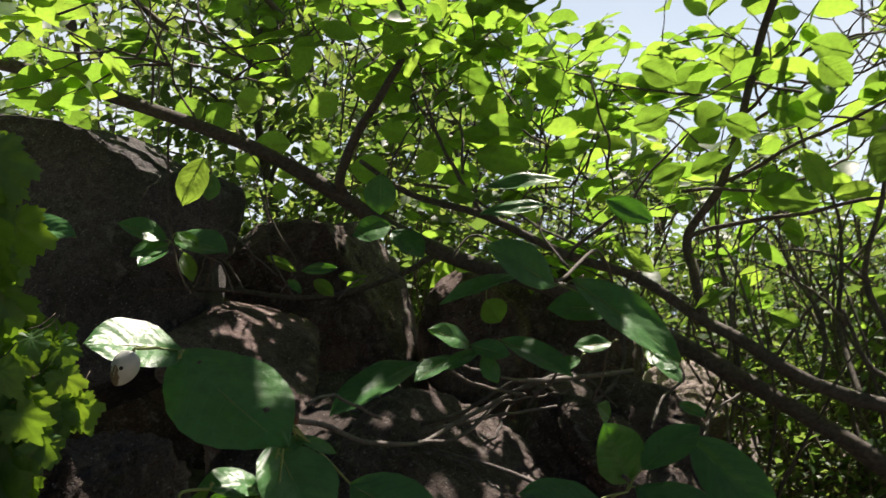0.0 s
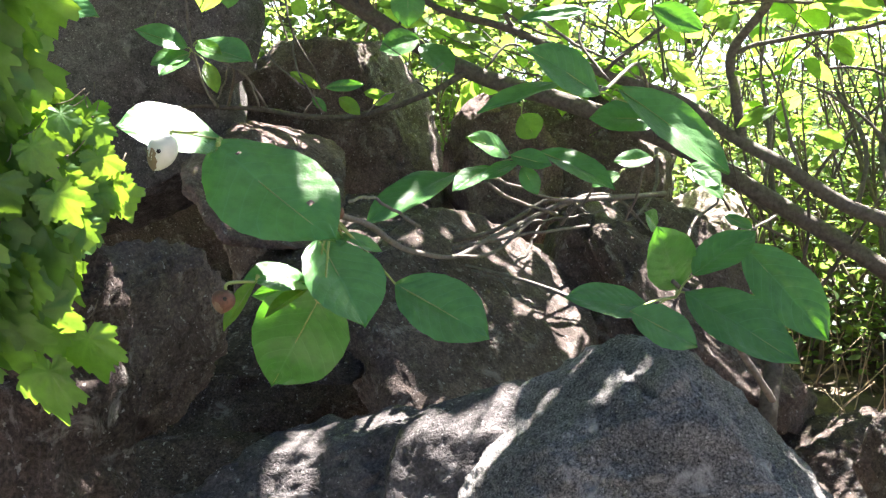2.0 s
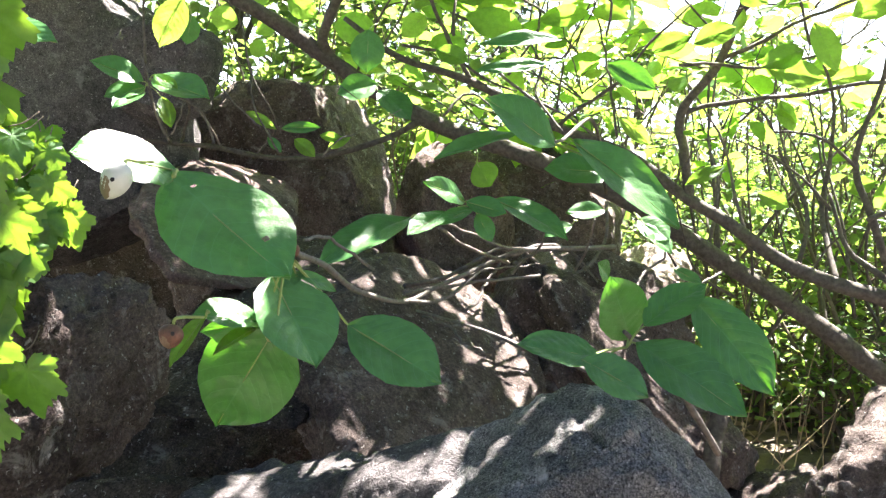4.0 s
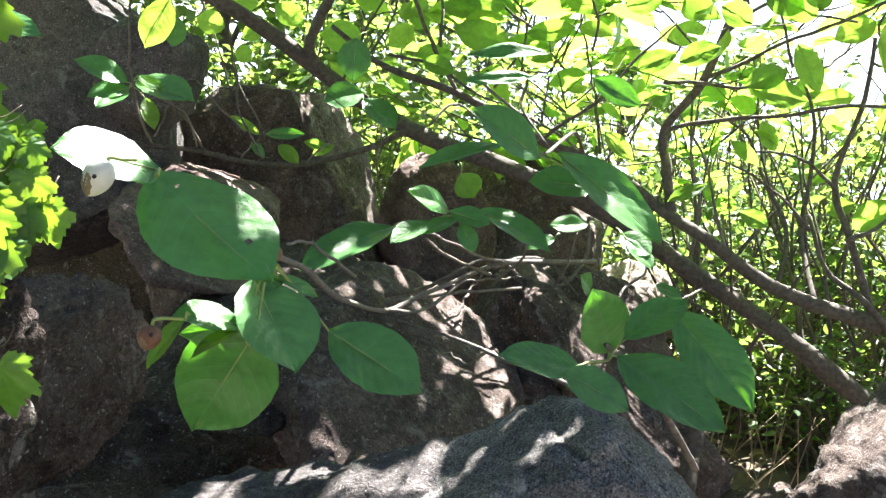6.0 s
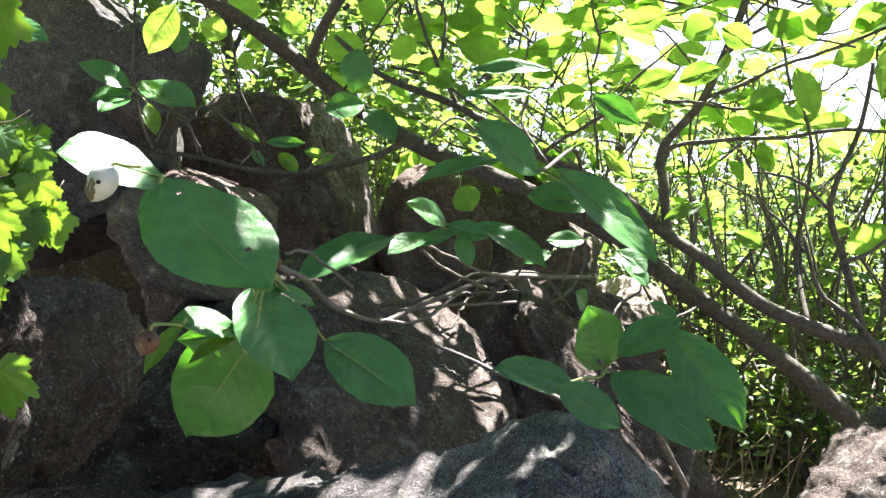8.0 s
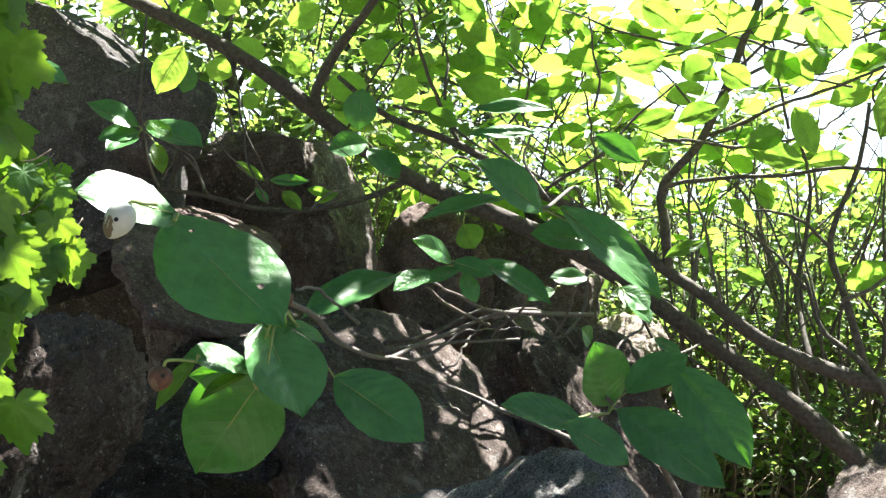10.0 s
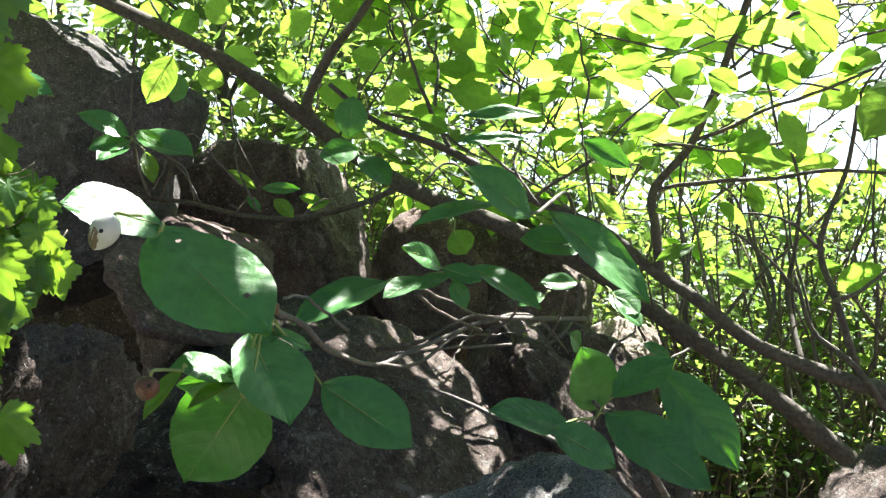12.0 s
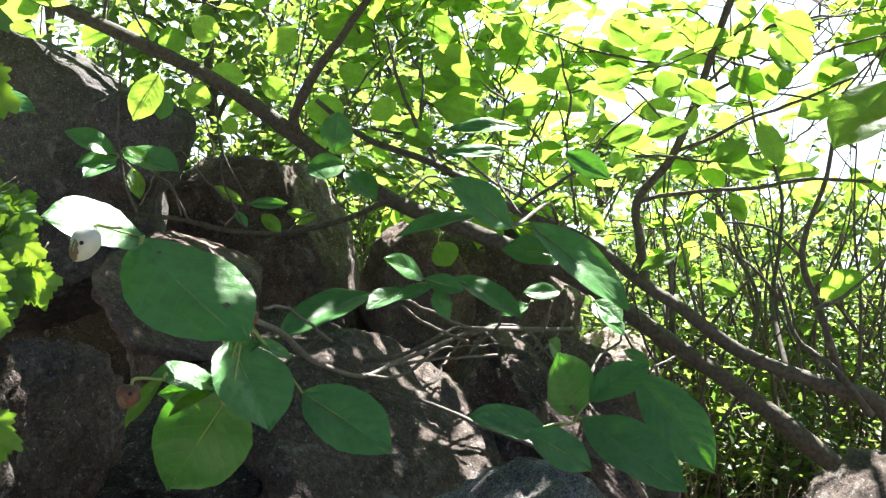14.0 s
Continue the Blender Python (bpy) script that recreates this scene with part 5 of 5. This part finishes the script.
for k in range(84):
    x = crown_rnd.uniform(-1.35, 2.3) if k < 66 else crown_rnd.uniform(-1.35, 0.4)
    goal = Vector((x, crown_rnd.uniform(2.85, 4.4) if x < 0.5 else crown_rnd.uniform(2.4, 4.3), 0))
    goal.z = crown_floor(x) + 0.05 + (goal.y - 2.3) * 0.36 + crown_rnd.uniform(0, 0.32)
    near = min(MAIN + UPRIGHT, key=lambda p: (p - goal).length * crown_rnd.uniform(0.6, 1.6))
    way = (near - goal).normalized()
    start = near if (near - goal).length < 0.5 else goal + (way + Vector((crown_rnd.gauss(0.3, 0.4), crown_rnd.gauss(0, 0.4), -0.5))).normalized() * 0.5
    middle = start.lerp(goal, 0.5) + Vector((crown_rnd.gauss(0, 0.06), crown_rnd.gauss(0, 0.06), crown_rnd.gauss(0.0, 0.06)))
    branch([start, middle, goal], 0.0055, 0.003, BARK, magnolia, seed=400 + k, sides=6, steps=5, jitter=0.012)
    for j in range(3):
        way = (goal - start).normalized() * 0.4 + Vector((crown_rnd.gauss(0.1, 0.7), crown_rnd.gauss(0, 0.6), crown_rnd.uniform(-0.2, 0.4)))
        branchlet(goal if j < 2 else middle, way, crown_rnd.uniform(0.2, 0.42), crown_rnd, crown_rnd.randint(5, 7), 0.0028)

for k in range(22):
    goal = Vector((crown_rnd.uniform(-0.1, 1.3), crown_rnd.uniform(2.9, 4.2), 0))
    goal.z = crown_rnd.uniform(1.18, 1.62) - 0.1 * goal.x
    for j in range(2):
        branchlet(goal, (crown_rnd.gauss(0, 0.8), crown_rnd.gauss(0, 0.5), crown_rnd.uniform(-0.1, 0.6)), crown_rnd.uniform(0.25, 0.55), crown_rnd, crown_rnd.randint(4, 7), 0.004)
for k in range(64):
    goal = Vector((crown_rnd.uniform(0.7, 2.4), crown_rnd.uniform(2.7, 3.9), crown_rnd.uniform(0.4, 0.8)))
    branchlet(goal, (crown_rnd.gauss(0, 0.5), crown_rnd.gauss(0, 0.3), 1.0), crown_rnd.uniform(0.6, 1.25), crown_rnd, crown_rnd.randint(1, 3), crown_rnd.uniform(0.004, 0.009))
for k in range(12):
    goal = Vector((crown_rnd.uniform(-2.2, -0.85), crown_rnd.uniform(2.0, 3.2), crown_rnd.uniform(1.75, 2.15)))
    for j in range(3):
        branchlet(goal, (crown_rnd.gauss(0, 0.8), crown_rnd.gauss(0, 0.5), crown_rnd.uniform(-0.1, 0.4)), crown_rnd.uniform(0.25, 0.5), crown_rnd, crown_rnd.randint(5, 7), 0.005)

for k in range(26):
    goal = Vector((crown_rnd.uniform(0.3, 2.2), crown_rnd.uniform(2.4, 3.8), 0))
    goal.z = 1.55 + (goal.y - 2.4) * 0.22 + crown_rnd.uniform(-0.1, 0.3)
    branchlet(goal, (crown_rnd.gauss(0, 0.8), crown_rnd.gauss(0, 0.5), crown_rnd.uniform(-0.1, 0.4)), crown_rnd.uniform(0.25, 0.5), crown_rnd, crown_rnd.randint(4, 7), 0.004)
# unseen leaves added overhead to shade the rocks; sun falls through their gaps
over = random.Random(5)
shade_mass = Mass()
for k in range(3300):
    if k < 1800:
        at = Vector((over.uniform(-1.0, 1.7), over.uniform(0.95, 2.9), 2.1 + over.gauss(0, 0.05)))
    else:
        at = Vector((over.uniform(-0.95, 0.25), over.uniform(1.4, 2.9), 2.1 + over.gauss(0, 0.05)))
    if at.x > 0.45 and at.y > 2.2 - 0.3 * (at.x > 0.7):
        continue
    if at.y > 2.25 and (at.x > 0.3 or k % 5 < 2):
        continue
    at += TO_SUN * (over.uniform(0.4, 1.0) + max(0.0, at.y - 1.9) * 0.9)
    m = leaf_pose(at, (over.gauss(0, 1), over.gauss(0, 1), 0), over, 1.6)
    if in_gap(m @ Vector((0.06, 0, 0))):
        continue
    shade_mass.blade(m, 0.13, 0.10)
for g in SHADES:
    for k in range(9):
        at = Vector((g[0] + over.gauss(0, 0.025), g[1] + over.gauss(0, 0.025), 2.1)) + TO_SUN * (over.uniform(0.4, 0.6) + max(0.0, g[1] - 1.9) * 0.9)
        m = leaf_pose(at, (over.gauss(0, 1), over.gauss(0, 1), 0), over, 2.0)
        m = m @ Matrix.Translation((-0.04, 0, 0))
        if not in_gap(m @ Vector((0.04, 0, 0)), 0.03):
            shade_mass.blade(m, 0.08, 0.06)
shade_mass.done("overhead_crown", LEAF_BLOCKER, magnolia, "unseen dark green leaves added overhead to shade the rocks")
# unseen twigs and branches added among the overhead shading leaves
for k in range(26):
    a = Vector((over.uniform(-0.8, 1.5), over.uniform(1.2, 2.2), 2.15 + over.uniform(0.0, 0.4)))
    branch([a + Vector((over.gauss(0.1, 0.1), 0.35, 0.08)), a, a + Vector((over.gauss(0, 0.25), -0.25, over.gauss(0, 0.06))), a + Vector((over.gauss(0, 0.35), -0.5, over.gauss(0, 0.1)))], 0.006, 0.002, BARK, magnolia, seed=240 + k, sides=5, steps=4)
for k in range(7):
    branch([(-1.2 + 0.45 * k, 3.0, 2.2), (-1.2 + 0.42 * k, 2.1, 2.3), (-1.25 + 0.42 * k, 1.0, 2.25)], 0.012, 0.003, BARK, magnolia, seed=200 + k, sides=6)
crown_mass.done("crown", LEAF_MASS, magnolia, "broad yellow-green leaves lit from behind by the sun")


# ---- ivy ----
def ivy_data(size, seed):
    """A three-lobed leaf with pointed lobes and coarse teeth, hanging along +x."""
    rim = []
    count = 96
    rnd = random.Random(seed)
    tips = [(0.0, 1.25), (0.50 + 0.06 * rnd.random(), 0.86), (0.92 + 0.12 * rnd.random(), 1.02), (1.50, 0.60), (1.95, 0.70), (2.6, 0.46), (3.1416, 0.14)]
    for k in range(count):
        a = -math.pi + 2 * math.pi * (k + 0.5) / count
        for (a0, r0), (a1, r1) in zip(tips, tips[1:]):
            if a0 <= abs(a) <= a1:
                t = (abs(a) - a0) / (a1 - a0)
                r = r1 + (r0 - r1) * (1 - t) ** 1.6 if r0 > r1 else r0 + (r1 - r0) * t ** 1.6
        r *= 1 + (0.07, 0.03, -0.03, -0.07)[k % 4] * (1 if a > 0 else -1) + 0.05 * noise.noise((a * 2, seed, 0))
        rim.append((math.cos(a) * r, math.sin(a) * r))
    verts, faces = [Vector((0.0, 0, 0.02))], []
    droop, cup = 0.15 + 0.35 * rnd.random(), 0.10 + 0.25 * rnd.random()
    for ring in (0.25, 0.5, 0.75, 1.0):
        for k, (x, y) in enumerate(rim):
            px, py = x * ring, y * ring
            z = -droop * (px + 0.3) ** 2 - 0.2 * py * py + cup * abs(py) + 0.10 * noise.noise((px * 2.2, py * 2.2, seed * 3.1)) + 0.025 * math.cos(9 * math.atan2(py, px)) * ring
            verts.append(Vector((px, py, z)))
    for k in range(count):
        j = (k + 1) % count
        faces.append((0, 1 + k, 1 + j))
        for r in range(3):
            a, b = 1 + r * count, 1 + (r + 1) * count
            faces.append((a + k, b + k, b + j, a + j))
    s = size / 1.6
    return [Vector(((v.x + 0.45) * s, v.y * s, v.z * s)) for v in verts], faces


ivy = empty("climbing_ivy", (-0.440, 0.700, 1.246), "climbing ivy with toothed bright green leaves on the rock", "ivy")
ivy_meshes = []
for k in range(9):
    v, f = ivy_data(0.075, k + 1)
    me = bpy.data.meshes.new("leaf")
    me.from_pydata([tuple(p) for p in v], [], f)
    me.materials.append(IVY)
    me.polygons.foreach_set("use_smooth", [True] * len(me.polygons))
    ivy_meshes.append(me)
ivy_rnd = random.Random(12)


def ivy_leaf(at, size, down, face):
    m = leaf_frame(at, Vector(at) + Vector(down), face)
    ob = new("leaf", ivy_rnd.choice(ivy_meshes))
    ob.parent = ivy
    ob.matrix_parent_inverse = Matrix.Translation(ivy.location).inverted()
    ob.matrix_basis = m @ Matrix.Diagonal((size, size, size, 1))
    start = Vector(at)
    back = start + Vector((ivy_rnd.gauss(0, 0.008), 0.02, 0.012))
    tv, tf = tube_data([back, start.lerp(back, 0.5) - Vector((0, 0, 0.003)), start], 0.0006, 0.0005, 3, 5)
    st = mesh_object("leaf_stalk", tv, tf, STEM)
    under(st, ivy)


# each vine: its line, the size of its leaves, and how many spring from each step
IVY_VINES = [([(-0.407, 0.620, 1.474), (-0.421, 0.620, 1.392), (-0.435, 0.620, 1.305), (-0.448, 0.620, 1.223), (-0.458, 0.620, 1.156)], 1.1, 2),
             ([(-0.426, 0.660, 1.485), (-0.436, 0.660, 1.406), (-0.437, 0.660, 1.332), (-0.436, 0.660, 1.235), (-0.437, 0.660, 1.154)], 1.15, 2),
             ([(-0.441, 0.670, 1.360), (-0.430, 0.670, 1.319), (-0.411, 0.670, 1.291), (-0.394, 0.670, 1.258), (-0.379, 0.670, 1.225)], 0.64, 3),
             ([(-0.443, 0.600, 1.459), (-0.461, 0.600, 1.347), (-0.479, 0.600, 1.246), (-0.498, 0.600, 1.144)], 1.15, 2)]
branch([(-0.471, 0.680, 1.296), (-0.562, 0.780, 1.174), (-0.642, 0.880, 1.039), (-0.717, 0.980, 0.933)], 0.004, 0.003, STEM, ivy, "vine", seed=320, sides=5)
for k, (vine, big, many) in enumerate(IVY_VINES):
    branch(vine, 0.003, 0.0015, STEM, ivy, "vine", seed=300 + k, sides=5)
    for p in curve_points(vine, 6):
        for r in range(many):
            at = p + Vector((ivy_rnd.gauss(0.0, 0.016), ivy_rnd.gauss(-0.005, 0.022), ivy_rnd.gauss(0.01, 0.014))) * (big ** 0.5)
            ivy_leaf(at, ivy_rnd.uniform(0.62, 1.0) * big, (ivy_rnd.gauss(0.12, 0.30), ivy_rnd.gauss(-0.25, 0.25), -1),
                     (ivy_rnd.gauss(0.15, 0.55), -1, ivy_rnd.gauss(0.55, 0.40)))
ivy_leaf((-0.390, 0.660, 1.115), 0.82, (0, -0.1, -1), (0.1, -1, 0.25))
ivy_leaf((-0.425, 0.650, 1.091), 0.95, (-0.05, -0.1, -1), (-0.15, -1, 0.2))
ivy_leaf((-0.450, 0.620, 1.155), 1.1, (0.1, -0.1, -1), (0.2, -1, 0.3))
ivy_leaf((-0.484, 0.620, 1.132), 1.1, (-0.1, -0.1, -1), (0, -1, 0.2))
ivy_leaf((-0.425, 0.640, 1.149), 0.9, (0.2, -0.1, -1), (0.3, -1, 0.3))


# ---- thicket behind, to the right ----
def bush(at, height, spread, stems, leaves, size, seed, label, material=None, lean=0.25):
    rnd = random.Random(seed)
    x, y = at
    base = Vector((x, y, ground_height(x, y) - 0.03))
    thing = empty("bush", base, label, "bush", "bushes of the thicket")
    mass = Mass()
    for k in range(stems):
        a = rnd.uniform(0, 6.283)
        foot = base + Vector((math.cos(a), math.sin(a), 0)) * rnd.uniform(0, spread * 0.4)
        pts, p = [foot], foot
        d = Vector((rnd.gauss(0, lean), rnd.gauss(0, lean), 1)).normalized()
        h = height * rnd.uniform(0.6, 1.05)
        for j in range(5):
            d = (d + Vector((rnd.gauss(0, 0.16), rnd.gauss(0, 0.16), 0.03))).normalized()
            p = p + d * h / 5
            pts.append(p)
        branch(pts, rnd.uniform(0.006, 0.016), 0.003, STEM, thing, "stem", seed=seed + k, sides=5, steps=3)
        for j in range(5):
            s = rnd.uniform(0.26, 1)
            i = min(4, int(s * 5))
            q = pts[i].lerp(pts[i + 1], s * 5 - i)
            w = Vector((rnd.gauss(0, 1), rnd.gauss(0, 1), rnd.uniform(0, 0.9))).normalized() * rnd.uniform(0.15, 0.45) * spread
            tv, tf = tube_data([q, q + w * 0.5 + Vector((0, 0, 0.03)), q + w], 0.003, 0.0012, 3, 4)
            mass_twigs.add(tv, tf)
            for n in range(leaves):
                at3 = q + w * rnd.uniform(0.1, 1.1) + Vector((rnd.gauss(0, 0.05), rnd.gauss(0, 0.05), rnd.gauss(0, 0.05)))
                mass.blade(leaf_pose(at3, w.normalized(), rnd, 0.7), size * rnd.choice((0.6, 0.8, 1.0, 1.5)), size * rnd.uniform(0.4, 0.8), 0.15, 3)
    mass.done("foliage", material or LEAF_BUSH, thing, "small sunlit green leaves")
    return thing


mass_twigs = Mass()
spots = random.Random(31)
for k, (x, y, h) in enumerate([(1.25, 3.6, 1.1), (1.75, 3.9, 1.3), (2.3, 3.7, 1.3), (1.55, 4.6, 1.3), (2.1, 4.9, 1.5), (2.8, 4.6, 1.6), (2.6, 5.6, 1.5), (3.4, 5.4, 1.6), (1.1, 4.9, 1.2),
                             (0.75, 5.4, 1.6), (1.3, 4.2, 1.2), (2.0, 4.3, 1.35), (2.9, 3.3, 1.4), (2.5, 4.2, 1.4), (1.7, 5.3, 1.5), (0.3, 5.0, 1.7), (-0.2, 5.3, 2.0), (-0.8, 5.2, 2.3), (-1.5, 5.2, 2.6), (1.4, 5.9, 2.3), (3.4, 3.9, 1.5), (0.6, 6.0, 2.4), (1.0, 5.6, 2.2), (1.9, 6.0, 2.2), (2.4, 6.4, 2.0), (0.2, 6.4, 2.6), (1.5, 5.0, 1.9), (3.0, 6.2, 1.7)]):
    bush((x, y), h, 0.6, 11, 10, 0.060, 1000 + 50 * k, "dense leafy bush with many thin stems")
for k, (x, y, h) in enumerate([(1.35, 3.2, 1.7), (1.75, 3.3, 1.8), (2.2, 3.2, 1.8), (2.7, 3.7, 1.8), (1.6, 4.0, 1.9)]):
    bush((x, y), h, 0.5, 7, 7, 0.05, 2600 + 40 * k, "thin-stemmed bush with few leaves", lean=0.32)
for k, (x, y, h) in enumerate([(1.75, 2.95, 0.5), (2.1, 2.9, 0.6), (1.42, 3.05, 0.42), (1.62, 3.4, 0.6), (1.22, 3.45, 0.45), (1.95, 3.5, 0.75), (2.35, 3.3, 0.7)]):
    bush((x, y), h, 0.5, 9, 9, 0.045, 2900 + 40 * k, "low leafy bush beside the brown rocks", lean=0.4)
for k, (x, y, h) in enumerate([(-2.4, 5.6, 3.2), (-1.9, 6.0, 3.4), (-1.2, 5.8, 3.3), (-0.6, 6.1, 3.3), (0.0, 5.7, 3.1), (0.5, 6.6, 3.3), (-2.9, 5.2, 3.0), (-0.3, 6.8, 3.6), (1.0, 6.9, 3.2)]):
    bush((x, y), h, 0.85, 14, 12, 0.105, 3400 + 40 * k, "tall leafy bush in full sun behind the boulders", lean=0.2)
mass_twigs.done("twig_tangle", STEM, None, "tangle of thin bare twigs in the thicket", "twigs")


# ---- trees farther down the slope ----
def tree(at, height, spread, seed, label, material, clumps, size, trunk=0.12, dark=False):
    rnd = random.Random(seed)
    x, y = at
    base = Vector((x, y, ground_height(x, y) - 0.1))
    thing = empty("tree", base, label, "tree", "trees down the slope")
    top = base + Vector((rnd.gauss(0, 0.3), rnd.gauss(0, 0.3), height))
    branch([base, base.lerp(top, 0.35) + Vector((0.1, 0, 0)), base.lerp(top, 0.7), top], trunk, 0.02, BARK, thing, "trunk", seed=seed, sides=8)
    mass = Mass()
    for k in range(clumps):
        s = rnd.uniform(0.18, 1)
        reach = spread * (1.15 - s) if dark else spread * math.sin(math.pi * (0.15 + 0.8 * s))
        a = rnd.uniform(0, 6.283)
        tip = base.lerp(top, s) + Vector((math.cos(a), math.sin(a), rnd.uniform(-0.25, 0.15))) * reach * rnd.uniform(0.4, 1)
        if k % 4 == 0:
            branch([base.lerp(top, max(0.05, s - 0.12)), base.lerp(top, s).lerp(tip, 0.5), tip], 0.025, 0.006, BARK, thing, "limb", seed=seed + k, sides=5, steps=3)
        for n in range(26):
            q = tip + Vector((rnd.gauss(0, 0.22), rnd.gauss(0, 0.22), rnd.gauss(0, 0.14))) * (spread * 0.5)
            mass.blade(leaf_pose(q, (rnd.gauss(0, 1), rnd.gauss(0, 1), -0.2), rnd, 0.6), size * rnd.uniform(0.6, 1.3), size * (0.25 if dark else 0.6), 0.15, 3)
    mass.done("crown", material, thing, "uneven leafy crown")
    return thing


for k, (x, y, h, sp) in enumerate([(-4.0, 8.0, 5.6, 1.6), (-1.6, 8.8, 5.6, 1.7), (-0.2, 8.2, 4.6, 1.4), (-4.6, 10.0, 6.5, 2.0), (2.6, 8.5, 2.6, 1.2), (4.4, 9.0, 3.0, 1.4), (6.4, 8.5, 3.2, 1.5), (-1.9, 6.6, 3.9, 1.1), (-0.9, 7.0, 3.7, 1.1), (1.4, 8.6, 3.4, 1.2), (3.4, 10.0, 4.2, 1.5)]):
    tree((x, y), h, sp, 3000 + 100 * k, "light green broadleaf tree in full sun", LEAF_BUSH, 90, 0.12, 0.06)
tree((0.7, 16.0), 7.4, 1.6, 4000, "dark green conifer on the slope beyond", LEAF_DARK, 150, 0.2, 0.15, True)
tree((-1.0, 18.0), 8.5, 1.8, 4300, "dark green conifer on the slope beyond", LEAF_DARK, 150, 0.2, 0.15, True)

# unseen trees added behind the viewer and to both sides to block skylight
for k, (x, y, h, sp) in enumerate([(-4.4, -4.5, 4.5, 1.7), (5.2, -3.6, 4.5, 1.7), (4.8, 2.6, 4.0, 1.5), (-4.4, 2.2, 5.0, 1.8)]):
    tree((x, y), h, sp, 6000 + 100 * k, "unseen broadleaf tree added to block skylight", LEAF_BUSH, 80, 0.2)

# ---- litter ----
litter = Mass()
lr = random.Random(8)
for k in range(900):
    x, y = lr.uniform(0.2, 3.0), lr.uniform(1.6, 5.0)
    m = leaf_pose(Vector((x, y, ground_height(x, y) + 0.012)), (lr.gauss(0, 1), lr.gauss(0, 1), 0), lr, 2.5)
    litter.blade(m, lr.uniform(0.05, 0.11), lr.uniform(0.03, 0.07), 0.2)
litter.done("leaf_litter", LITTER, None, "dry brown fallen leaves between the rocks", "litter")
stalks = Mass()
for k in range(70):
    x, y = lr.uniform(0.75, 1.6), lr.uniform(2.4, 3.4)
    p = Vector((x, y, ground_height(x, y)))
    d = Vector((lr.gauss(0, 0.12), lr.gauss(0, 0.12), lr.uniform(0.15, 0.5)))
    tv, tf = tube_data([p, p + d * 0.5, p + d + Vector((lr.gauss(0, 0.03), 0, 0))], 0.003, 0.001, 3, 4)
    stalks.add(tv, tf)
stalks.done("dry_stalks", GRASS_DRY, None, "dry brown upright stalks among the rocks", "stalks")
